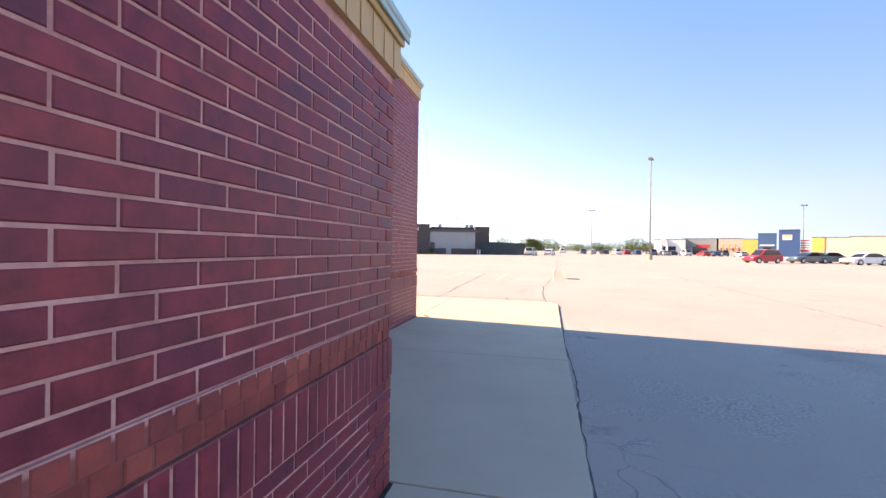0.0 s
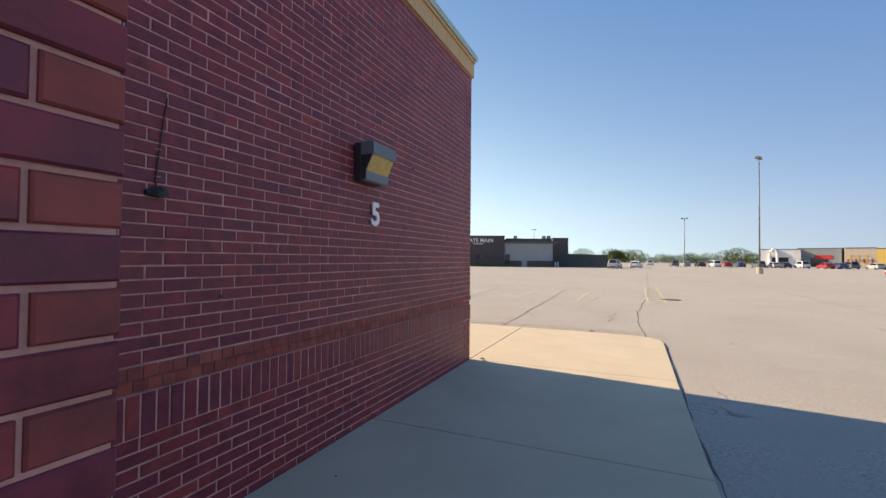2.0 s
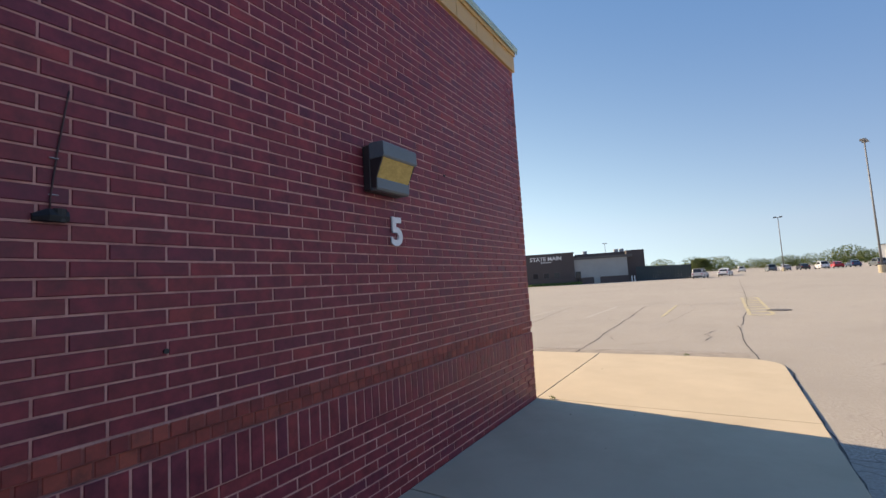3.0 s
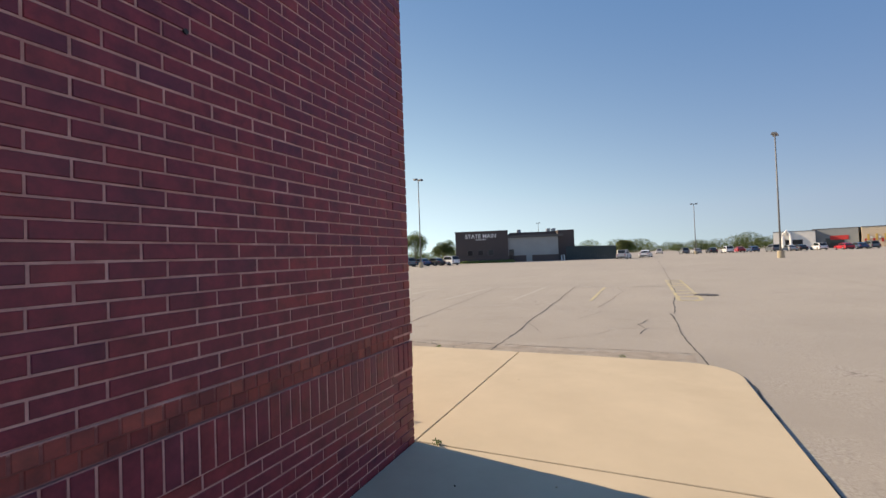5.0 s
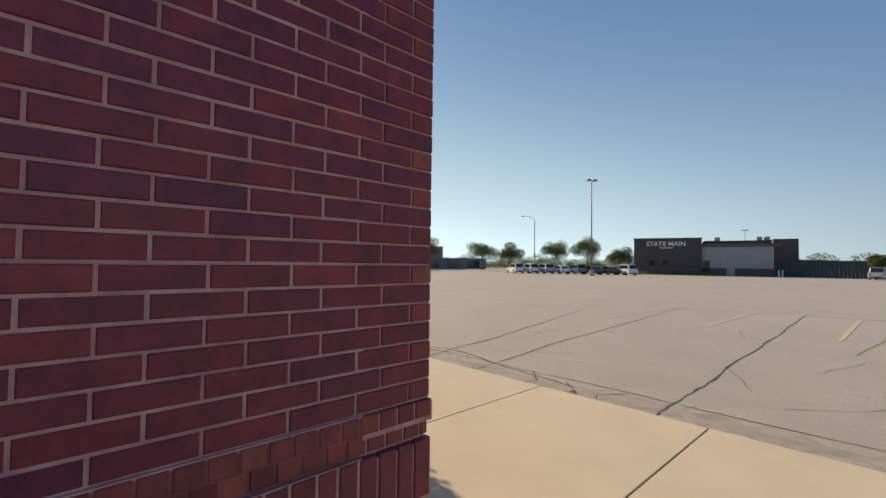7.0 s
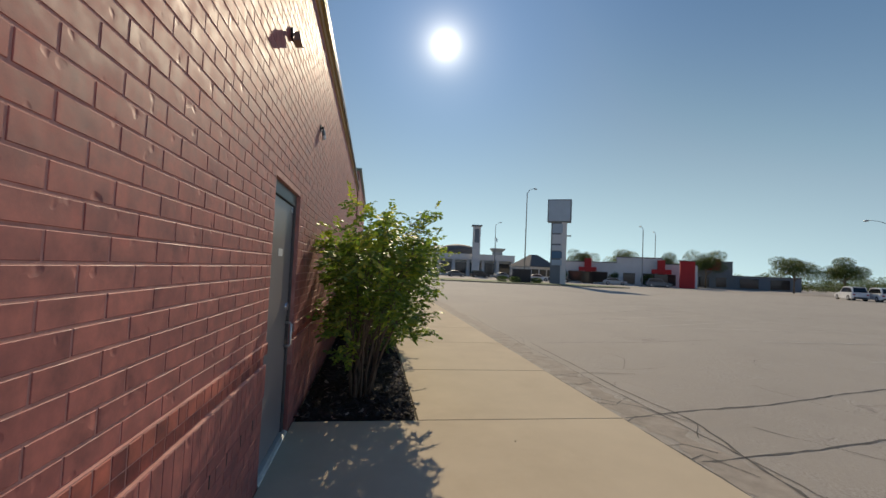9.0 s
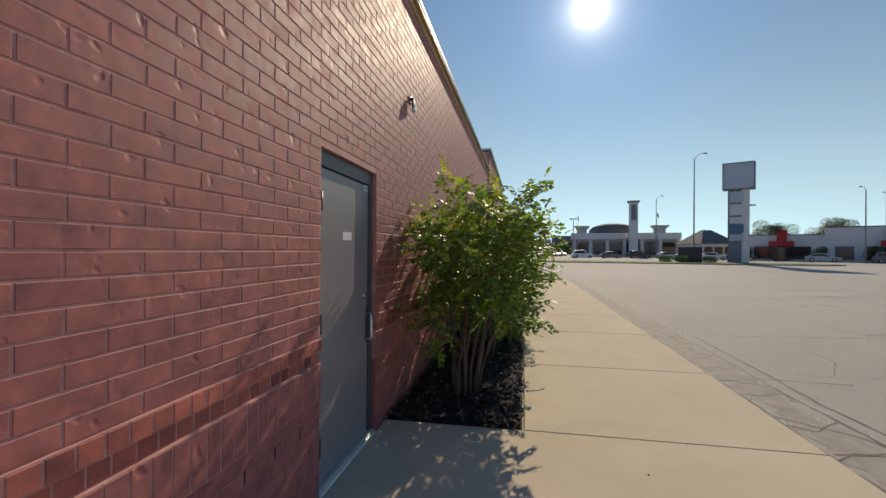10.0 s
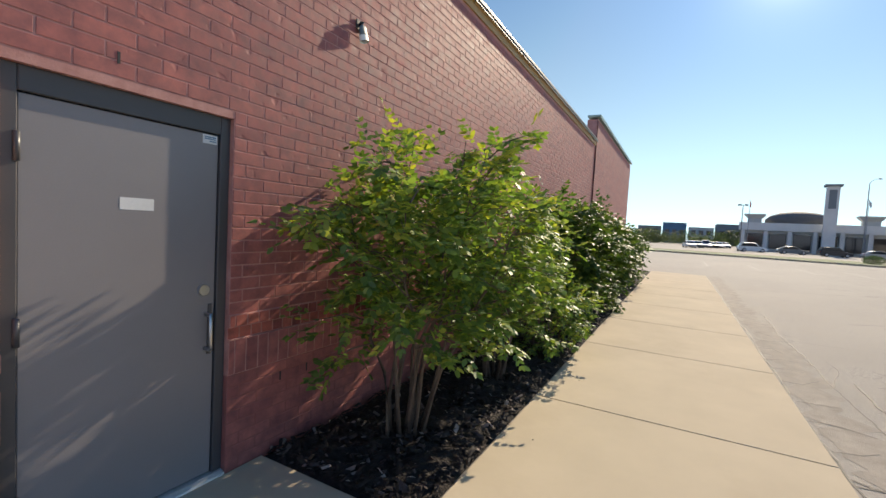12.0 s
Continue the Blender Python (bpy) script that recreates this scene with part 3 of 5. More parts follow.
def brick_geo(g, u0, u1, z0, z1, out, c=0.0028, depth=0.03):
    """One brick's face, u along the wall, n out of it."""
    a = [(u0, out - depth, z0), (u1, out - depth, z0), (u1, out - depth, z1), (u0, out - depth, z1)]
    b = [(u0, out - c, z0), (u1, out - c, z0), (u1, out - c, z1), (u0, out - c, z1)]
    f = [(u0 + c, out, z0 + c), (u1 - c, out, z0 + c), (u1 - c, out, z1 - c), (u0 + c, out, z1 - c)]
    fs = [(i, (i + 1) % 4, 4 + (i + 1) % 4, 4 + i) for i in range(4)] + [(4 + i, 4 + (i + 1) % 4, 8 + (i + 1) % 4, 8 + i) for i in range(4)] + [(8, 9, 10, 11)]
    g.add(a + b + f, fs)


def brick_wall(wall, bond, length, height, near, mats, start=0.0, hole=None, from_hi=False, seed=1, ease=0.0035, uneven=0.0018, above=-1.0):
    """Brick faces on a wall's outer side, in the wall's own frame: x along, y out, z up.
    near: stretch (u0, u1, z0, z1) in which each brick is an object of its own; hole: (u0, u1, z1) left free;
    from_hi: the courses are set out from the wall's far end."""
    r = random.Random(seed)
    rest = {"run": Geo(), "header": Geo(), "soldier": Geo()}
    shared, count = {}, 0
    for z0, z1, pitch, first, out, kind in bond.rows(height):
        if z0 < above:
            continue
        lo, hi = start, start + length
        cuts, u = [0.0], first
        while u < length - 0.02:
            cuts.append(u)
            u += pitch
        cuts.append(length)
        cuts = [c + r.uniform(-0.004, 0.004) * (0.0 < c < length) for c in cuts]
        cuts = [hi - c for c in reversed(cuts)] if from_hi else [lo + c for c in cuts]
        for a, b in zip(cuts[:-1], cuts[1:]):
            pieces = [(a, b)]
            if hole and z0 < hole[2] - 0.02 and b > hole[0] and a < hole[1]:
                pieces = [(a, min(b, hole[0])), (max(a, hole[1]), b)]
            for p, q in pieces:
                e0, e1 = JOINT / 2 * (p > start + 1e-4), JOINT / 2 * (q < start + length - 1e-4)
                p, q = p + e0, q - e1
                if q - p < 0.025:
                    continue
                top, bot = z1 - JOINT / 2, z0 + JOINT / 2
                o = out + r.uniform(-uneven, uneven)
                if count < 300 and q - p > 0.12 * (kind == "run") and near[0] <= p and q <= near[1] and near[2] <= z0 and z1 <= near[3]:
                    key = (round(q - p, 3), round(top - bot, 3), kind)
                    if key not in shared:
                        one = Geo()
                        brick_geo(one, -(q - p) / 2, (q - p) / 2, bot - z0, top - z0, 0.0, ease)
                        shared[key] = one.mesh("brick", mats[kind])
                    part("brick", shared[key], None, wall, at=pose((p + q) / 2, o, z0))
                    count += 1
                else:
                    at_corner = mats is MATS_A and kind == "run" and not from_hi and b < start + 0.12
                    brick_geo(rest["header" if at_corner else kind], p, q, bot, top, o, ease)
    for kind, name in (("run", "brickwork"), ("header", "header_courses"), ("soldier", "soldier_course")):
        if rest[kind].f:
            part(name, rest[kind], mats[kind], wall, kind="stuff")


def wall_core(g, bond, length, height, depth, start=0.0, hole=None, rec=0.004, ends=0.0):
    """The mortar plane behind the bricks, stepped with the band."""
    for z0, z1, o in ((-0.2, bond.z_soldier, -rec), (bond.z_soldier, bond.z_head, 0.008 - rec), (bond.z_head, bond.z_head + bond.course, -0.010 - rec), (bond.z_head + bond.course, bond.z_band, 0.012 - rec), (bond.z_band, height, -rec)):
        if hole and z0 < hole[2]:
            g.box(start, -depth, z0, hole[0], o, z1)
            g.box(hole[1], -depth, z0, start + length + ends * (o - 0.005), o, z1)
            if z1 > hole[2]:
                g.box(hole[0], -depth, hole[2], hole[1], o - 0.0005, z1)
        else:
            g.box(start, -depth, z0, start + length + ends * (o - 0.005), o, z1)
    return g


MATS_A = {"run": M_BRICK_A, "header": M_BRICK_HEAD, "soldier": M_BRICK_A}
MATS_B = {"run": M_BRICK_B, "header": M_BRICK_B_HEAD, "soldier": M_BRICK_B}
H_A, H_B, H_C, H_D = 4.37, 4.14, 2.41, 4.9

# side wall in shade: own x runs towards -y
EAST = pose(0, 0, 0, 0, 0, -90)
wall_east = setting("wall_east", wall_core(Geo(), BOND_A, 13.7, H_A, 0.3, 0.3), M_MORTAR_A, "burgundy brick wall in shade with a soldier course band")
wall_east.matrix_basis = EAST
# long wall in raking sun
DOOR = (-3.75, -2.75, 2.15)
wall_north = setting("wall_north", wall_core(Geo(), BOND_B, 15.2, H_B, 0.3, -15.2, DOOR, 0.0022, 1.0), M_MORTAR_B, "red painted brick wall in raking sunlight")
wall_corner_top = setting("wall_corner_top", Geo().box(-0.3, -0.3, H_B, -0.003, -0.0014, H_A), M_MORTAR_B, "brick return under the corner of the fascia")
wall_north_far = setting("wall_north_far", wall_core(Geo(), BOND_B, 9.0, H_D, 0.3, -24.2, None, 0.0016), M_MORTAR_B, "taller far stretch of red painted brick wall")
wall_north_far.matrix_basis = pose(0, 0.03, 0)
# lower projecting enclosure beside the start of the walk
ENC_X, ENC_Y = 1.65, -5.93
wall_enclosure = setting("wall_enclosure", wall_core(Geo(), BOND_C, 8.0, H_C, 0.3, 0.3), M_MORTAR_A, "low burgundy brick enclosure wall in shade")
wall_enclosure.matrix_basis = pose(ENC_X, ENC_Y, 0, 0, 0, -90)
wall_enclosure_end = setting("wall_enclosure_end", wall_core(Geo(), BOND_C, ENC_X, H_C, 0.3, 0.0, ends=1.0), M_MORTAR_A, "end of the low burgundy brick enclosure")
wall_enclosure_end.matrix_basis = pose(0, ENC_Y, 0)
wall_west = setting("wall_west", Geo().box(-24.2, -14, -0.2, -23.9, -0.2, H_D), M_MORTAR_B, "plain red end wall")
wall_south = setting("wall_south", Geo().box(-24.2, -14.3, -0.2, 1.64, -14.0, H_A), M_MORTAR_A, "plain burgundy back wall")
setting("roof_slab", Geo().box(-23.9, -14, 4.05, -0.3, -0.3, 4.2), M_ROOF, "flat grey membrane roof")
setting("enclosure_roof", Geo().box(0.02, -13.9, 2.2, ENC_X - 0.32, ENC_Y - 0.32, 2.3), M_ROOF, "flat grey roof of the low enclosure")


def parapet(name, length, at, z, ends=(0.0, 0.0), tall=0.29, cap=M_COPING, ribs=True, out=0.03, rib=0.010, pitch=0.11):
    """A ribbed tan fascia panel with a metal coping, own x along the wall."""
    ob = thing(name, "tan ribbed metal fascia with a pale green coping" if ribs else "thin dark metal coping on the wall top", "fascia", at)
    ob["kind"] = "structure"
    if ribs:
        g = Geo().box(0 - ends[0], -0.28, z, length + ends[1], out, z + tall)
        part("fascia_panel", g, M_FASCIA, ob)
        g = Geo()
        n = int(length / pitch)
        for k in range(n):
            g.box(0.05 + k * pitch, out + 0.001, z + 0.004, 0.07 + k * pitch, out + rib, z + tall * 0.72, rib * 0.3)
        part("fascia_ribs", g, M_FASCIA, ob, kind="stuff")
        part("fascia_rail", Geo().box(0 - ends[0], out, z + tall * 0.74, length + ends[1] + 0.012, out + 0.022, z + tall - 0.002, 0.006), M_FASCIA, ob)
    g = Geo().box(0 - ends[0], -0.30, z + tall, length + ends[1] + 0.05, out + 0.05, z + tall + 0.06, 0.012)
    part("coping", g, cap, ob)
    part("drip_edge", Geo().box(0 - ends[0], out + 0.03, z + tall - 0.03, length + ends[1] + 0.045, out + 0.042, z + tall), cap, ob)
    return ob


# the caps: own x towards the corner
parapet("parapet_east", 14.0, pose(0, -14, 0, 0, 0, 0) @ Matrix.Rotation(radians(90), 4, "Z") @ Matrix.Diagonal((1, -1, 1, 1)), H_A, (0, 0.03), rib=0.005, pitch=0.46)
parapet("parapet_enclosure", 8.1, pose(ENC_X, ENC_Y - 8.1, 0) @ Matrix.Rotation(radians(90), 4, "Z") @ Matrix.Diagonal((1, -1, 1, 1)), H_C, (0, 0.03), 0.25, rib=0.006, pitch=0.15)
parapet("parapet_enclosure_end", ENC_X - 0.3, pose(0.0, ENC_Y, 0), H_C, (0, 0), 0.25)
parapet("parapet_north", 14.9, pose(-15.2, 0, 0), H_B, (0, -0.06), 0.12, M_COPING_DK, True, 0.02, 0.003)
parapet("parapet_north_far", 9.0, pose(-24.2, 0.03, 0), H_D, (0, 0), 0.06, M_COPING, False)

# ---- door ----
door = tagged(new("door_1"), "closed grey painted metal door with a blank white sign", "door", kind="structure")
FY = -0.046
g = Geo()
g.box(-3.75, -0.25, 0.0, -3.69, FY + 0.012, 2.15, 0.004)
g.box(-2.81, -0.25, 0.0, -2.75, FY + 0.012, 2.15, 0.004)
g.box(-3.69, -0.25, 2.045, -2.81, FY + 0.012, 2.15, 0.004)
part("door_frame", g, M_DOORFRAME, door, "dark grey steel door frame")
leaf = part("door_leaf", Geo().box(-3.685, -0.12, 0.03, -2.815, FY - 0.004, 2.04, 0.003), M_DOOR, door)
part("threshold", Geo().rings([[(x, y, z) for y, z in ((-0.16, 0.0), (0.008, 0.0), (0.004, 0.01), (-0.02, 0.024), (-0.16, 0.024))] for x in (-3.745, -2.755)]), M_ALU, door, "worn aluminium threshold")
dl = part("deadbolt", Geo().tube([(-3.615, FY - 0.004, 1.145), (-3.615, FY + 0.012, 1.145)], [0.034, 0.03], 20), M_STEEL, leaf, "round steel deadbolt")
g = Geo().tube([(-3.635, FY - 0.004, 1.0), (-3.635, FY + 0.04, 1.0), (-3.635, FY + 0.05, 0.985), (-3.635, FY + 0.05, 0.81), (-3.635, FY + 0.04, 0.795), (-3.635, FY - 0.004, 0.795)], 0.011, 10)
part("pull_handle", g, M_STEEL, leaf, "steel pull handle", True)
part("strike_guard", Geo().box(-3.668, FY - 0.004, 0.76, -3.645, FY + 0.004, 1.06, 0.002), M_DOORFRAME, leaf)
part("blank_sign", Geo().box(-3.34, FY - 0.004, 1.585, -3.185, FY - 0.0028, 1.645), M_WHITE, leaf, "small blank white sign")
stick = part("sticker", Geo().box(-3.675, FY - 0.004, 1.985, -3.59, FY - 0.0005, 2.035), M_WHITE, leaf, "white sticker with blue print")
M_BLUEPRINT = surface("blue_print", (0.12, 0.25, 0.38), 0.5, 0.1)
for z in (2.022, 2.012, 1.999):
    part("print_line", Geo().box(-3.667, FY - 0.0005, z - 0.003, -3.6 - 0.03 * (z < 2.0), FY + 0.0006, z + 0.003), M_BLUEPRINT, stick)
for z in (1.82, 1.05, 0.28):
    part("hinge", Geo().tube([(-2.806, FY + 0.016, z - 0.06), (-2.806, FY + 0.016, z + 0.06)], 0.012, 10), M_DOORFRAME, door, "", True)
setting("door_lining", Geo().box(-3.76, -0.9, -0.1, -2.74, -0.26, 2.2), M_DOORFRAME, "plain closed space behind the door")


# ---- fixtures on the walls ----
def wall_pack(at):
    """A wedge-shaped wall light with a yellowed lens; own y out of the wall."""
    ob = thing("wall_light", "dark bronze wedge-shaped wall light with a yellowed lens", "wall light", at)
    part("back_box", Geo().box(-0.20, 0.0, 0.02, 0.20, 0.10, 0.40, 0.012), M_BRONZE, ob)
    part("side_cheek", Geo().rings([[(x, y, z) for y, z in ((0.10, 0.04), (0.16, 0.03), (0.165, 0.12), (0.26, 0.28), (0.265, 0.38), (0.10, 0.40))] for x in (-0.20, -0.19)]), M_BRONZE, ob)
    part("side_cheek", Geo().rings([[(x, y, z) for y, z in ((0.10, 0.04), (0.16, 0.03), (0.165, 0.12), (0.26, 0.28), (0.265, 0.38), (0.10, 0.40))] for x in (0.19, 0.20)]), M_BRONZE, ob)
    part("hood", Geo().rings([[(x, y, z) for y, z in ((0.10, 0.27), (0.262, 0.27), (0.272, 0.285), (0.272, 0.38), (0.262, 0.395), (0.10, 0.405))] for x in (-0.205, 0.205)]), M_GREYMETAL, ob, "grey-blue metal hood")
    part("lens", Geo().rings([[(x, y, z) for y, z in ((0.10, 0.11), (0.163, 0.11), (0.25, 0.27), (0.10, 0.27))] for x in (-0.188, 0.188)]), M_LENS, ob, "yellowed ribbed plastic lens")
    part("lower_rim", Geo().rings([[(x, y, z) for y, z in ((0.10, 0.02), (0.155, 0.02), (0.17, 0.035), (0.17, 0.115), (0.10, 0.115))] for x in (-0.195, 0.195)]), M_GREYMETAL, ob, "grey-blue lower rim")
    return ob


wall_pack(pose(0.001, -2.89, 2.215, 0, 0, -90) @ Matrix.Diagonal((0.97, 0.78, 0.9, 1)))
number = new("house_number", writing("5", 0.305, 0.008, 0.009))
number.data.materials.append(M_WHITE)
number.matrix_basis = pose(0.013, -2.735, 1.86, 90, 0, 90)
tagged(number, "white raised numeral five on the brick wall", "house number")

outlet = thing("cable_entry", "small black rubber cable entry box on the brick wall", "cable box", pose(0.001, -4.83, 1.87, 0, 0, -90) @ Matrix.Scale(0.6, 4))
part("box_body", Geo().rings([[(-0.075, y, z) for y, z in ((0, -0.03), (0.05, -0.03), (0.06, 0.0), (0.04, 0.035), (0, 0.04))], [(0.03, y, z) for y, z in ((0, -0.035), (0.07, -0.035), (0.085, 0.0), (0.05, 0.045), (0, 0.05))], [(0.10, y, z) for y, z in ((0, -0.03), (0.03, -0.03), (0.04, -0.01), (0.02, 0.01), (0, 0.015))]]), M_RUBBER, outlet)
part("collar", Geo().tube([(-0.03, 0.03, -0.034), (-0.03, 0.035, 0.05)], 0.036, 12), M_RUBBER, outlet)
part("cable", Geo().tube([(0.02, 0.03, 0.04), (0.012, 0.012, 0.12), (-0.02, 0.008, 0.42), (-0.07, 0.008, 0.8), (-0.08, 0.002, 0.86)], 0.006, 6), M_CABLE, outlet, "thin brown cable", True)
for z in (0.14, 0.38):
    part("cable_clip", Geo().box(-0.03, 0.0, z, 0.02, 0.014, z + 0.008, 0.002), M_GALV, outlet)
for y, z in ((-1.95, 2.56), (-4.43, 1.30)):
    tagged(part("anchor_plug", Geo().tube([(0.0, y, z), (0.012, y, z)], 0.012, 8), M_RUBBER), "small dark anchor plug in the brick", "wall plug")


def flood(at, boxy):
    """A small flood lamp on a knuckle, own y out of the wall."""
    ob = thing("flood_light", "small bronze flood light aimed down the wall", "flood light", at, "flood lights on the long wall")
    part("back_plate", Geo().box(-0.05, 0, -0.05, 0.05, 0.03, 0.05, 0.008), M_BRONZE, ob)
    part("knuckle", Geo().tube([(0, 0.03, 0.0), (0, 0.075, 0.02), (0, 0.09, 0.0)], 0.018, 10), M_BRONZE, ob, "", True)
    if boxy:
        part("lamp_head", Geo().rings([[(-s, 0.05, 0.0), (s, 0.05, 0.0), (s, 0.11, 0.02), (-s, 0.11, 0.02)] if k == 0 else [(-s * 1.3, 0.04, -0.09), (s * 1.3, 0.04, -0.09), (s * 1.3, 0.14, -0.08), (-s * 1.3, 0.14, -0.08)] for k, s in ((0, 0.045), (1, 0.055))]), M_SUNLIT_BRONZE, ob, "brown lamp head in a sunlit tone")
    else:
        part("lamp_head", Geo().tube([(0, 0.09, 0.02), (-0.01, 0.10, -0.02), (-0.03, 0.115, -0.13)], [0.03, 0.05, 0.062], 16), M_GREYMETAL, ob, "grey bullet-shaped lamp head", True)
        part("visor", Geo().tube([(-0.022, 0.11, -0.10), (-0.035, 0.12, -0.15)], [0.064, 0.066], 16, False), M_WHITE, ob, "white lamp rim")
    return ob


flood(pose(-2.92, 0.001, 3.25) @ Matrix.Diagonal((0.8, 0.6, 0.8, 1)), True)
flood(pose(-4.8, 0.001, 3.13) @ Matrix.Diagonal((0.8, 0.34, 0.8, 1)), False)
for x, y in ((-3.15, 2.26), (-5.4, 2.5)):
    tagged(part("weep_slot", Geo().box(x - 0.006, -0.01, y, x + 0.006, 0.0015, y + 0.055), M_RUBBER), "dark open joint in the brickwork", "weep hole")
for k in range(12):
    x = -0.35 - 0.24 * k - (1.4 if k > 9 else 0)
    if not -3.85 < x < -2.65:
        tagged(part("weep_slot", Geo().box(x - 0.006, -0.01, 0.47, x + 0.006, 0.0015, 0.53), M_RUBBER), "dark open weep joint low in the brickwork", "weep hole")


# ---- plants ----
def leaf_cloud(g, centre, size, count, leaf, r, droop=0.3):
    """Leaves scattered in a lump, denser towards its skin."""
    cx, cy, cz = centre
    for _ in range(count):
        while True:
            p = Vector((r.uniform(-1, 1), r.uniform(-1, 1), r.uniform(-1, 1)))
            if 0.05 < p.length < 1:
                break
        p = p * (p.length ** -0.12)
        c = Vector((cx + p.x * size[0], cy + p.y * size[1], cz + p.z * size[2]))
        s = leaf * r.uniform(0.6, 1.25)
        a, t = r.uniform(0, 6.283), r.uniform(-0.9, 0.5) - droop
        d = Vector((math.cos(a) * math.cos(t), math.sin(a) * math.cos(t), math.sin(t)))
        w = d.cross(Vector((r.uniform(-.5, .5), r.uniform(-.5, .5), 1))).normalized()
        n = w.cross(d) * s * 0.12
        g.add([tuple(c), tuple(c + d * s * 0.45 + w * s * 0.26 - n), tuple(c + d * s), tuple(c + d * s * 0.45 - w * s * 0.26 - n), tuple(c + d * s * 0.5 + n)], [(0, 1, 4), (1, 2, 4), (2, 3, 4), (3, 0, 4)])


def leaf_spray(g, base, way, size, leaf, r):
    """One arching compound leaf: slim leaflets in pairs along a drooping rib."""
    d = way.normalized()
    side = d.cross(Vector((r.uniform(-.4, .4), r.uniform(-.4, .4), 1))).normalized()
    p = base.copy()
    for j in range(4):
        d = (d + Vector((0, 0, -0.09))).normalized()
        up = side.cross(d)
        p = p + d * size / 4
        for s in ((1, -1) if j < 3 else (1, -1, 0)):
            q = (d * (0.75 if s else 1) + side * s * 0.8 + Vector((r.uniform(-.2, .2), r.uniform(-.2, .2), r.uniform(-.45, .1)))).normalized()
            w = q.cross(up + Vector((r.uniform(-.5, .5), r.uniform(-.5, .5), r.uniform(-.5, .5)))).normalized()
            n = leaf * r.uniform(0.7, 1.25)
            g.add([tuple(p), tuple(p + q * n * 0.35 + w * n * 0.27), tuple(p + q * n * 0.75 + w * n * 0.2), tuple(p + q * n), tuple(p + q * n * 0.75 - w * n * 0.2), tuple(p + q * n * 0.35 - w * n * 0.27)], [(0, 1, 2, 3), (0, 3, 4, 5)])


def shrub(at, span, height, stems, sprays, leaf, mat, seed, label, bare=0.28):
    """Arching stems from one stool, with side branches that carry the leaves. span: x0, x1, y0, y1 round the stool."""
    r = random.Random(seed)
    ob = thing("shrub", label, "shrub", at, "shrubs along the wall")
    crown, young, twigs = Geo(), Geo(), Geo()
    x0, x1, y0, y1 = span
    cx, cy, rx, ry = (x0 + x1) / 2, (y0 + y1) / 2, (x1 - x0) / 2, (y1 - y0) / 2
    boughs = 8
    per = max(3, round(sprays / (stems * (boughs + 1))))

    def keep(p):
        """Pull a point back into the shrub's uneven outline."""
        a = math.atan2((p.y - cy) / ry, (p.x - cx) / rx)
        top = max(0.0, p.z / height)
        lim = (0.62 + 0.5 * math.sin(math.pi * min(1, 0.15 + 0.75 * top))) * (1 + 0.17 * math.sin(3 * a + seed) + 0.16 * math.sin(7 * a + 9 * top))
        d = math.hypot((p.x - cx) / rx, (p.y - cy) / ry)
        k = min(1.0, lim / d) if d > 1e-6 else 1.0
        return Vector((cx + (p.x - cx) * k, max(y0, cy + (p.y - cy) * k), min(p.z, height)))

    def clothe(a, b, count, start):
        d = (b - a).normalized()
        for i in range(count):
            s = start + (1 - start) * (i + r.random()) / count
            p = a.lerp(b, s) + Vector((r.uniform(-1, 1), r.uniform(-1, 1), r.uniform(-1, 1))) * 0.07
            way = d * 0.6 + Vector((r.uniform(-1, 1), r.uniform(-1, 1), r.uniform(-.5, .7)))
            outer = s > 0.6 and p.z > 0.62 * height and r.random() < 0.4
            leaf_spray(young if outer else crown, p, way, leaf * r.uniform(2.2, 3.6), leaf, r)

    for k in range(stems):
        a, q = 2.4 * k + seed, math.sqrt((k + 0.5) / stems)
        b = Vector((0.15 * math.cos(a) * q + r.uniform(-.06, .06), 0.13 * math.sin(a) * q, -0.05))
        t = Vector((cx + rx * 0.86 * q * math.cos(a), cy + ry * 0.86 * q * math.sin(a), height * (0.97 - 0.3 * q * q) * r.uniform(0.88, 1.0)))
        m = b.lerp(t, 0.5) + Vector(((b.x - t.x) * 0.2 + r.uniform(-.05, .05), (b.y - t.y) * 0.2, 0.06 * height))
        line = [(1 - s) ** 2 * b + 2 * s * (1 - s) * m + s * s * t + Vector((r.uniform(-.045, .045), r.uniform(-.045, .045), 0)) * (0 < s < 1) for s in (i / 7 for i in range(8))]
        part("stem", Geo().tube(line, [0.017, 0.015, 0.013, 0.011, 0.009, 0.007, 0.005, 0.003], 6), M_STEM, ob, "", True)
        for j in range(boughs):
            s = bare + (1 - bare) * (j + r.random()) / boughs
            i = min(6, int(s * 7))
            p = line[i].lerp(line[i + 1], s * 7 - i)
            w = a + r.uniform(-1.5, 1.5)
            long = r.uniform(0.25, 0.62) * (1.15 - 0.6 * s)
            e = keep(p + Vector((math.cos(w) * long, math.sin(w) * long, long * r.uniform(-0.35, 0.75))))
            twigs.tube([p, p.lerp(e, 0.5) + Vector((0, 0, 0.05)), e], [0.006, 0.0045, 0.0025], 5)
            clothe(p, e, per, 0.3)
        clothe(line[5], line[7], per, 0.1)
        # a long shoot that leaves the outline
        w = a + r.uniform(-0.6, 0.6)
        e = line[6] + Vector((math.cos(w) * 0.42, math.sin(w) * 0.3, r.uniform(0.0, 0.25)))
        e = Vector((e.x, max(y0, e.y), min(e.z, height * 1.04)))
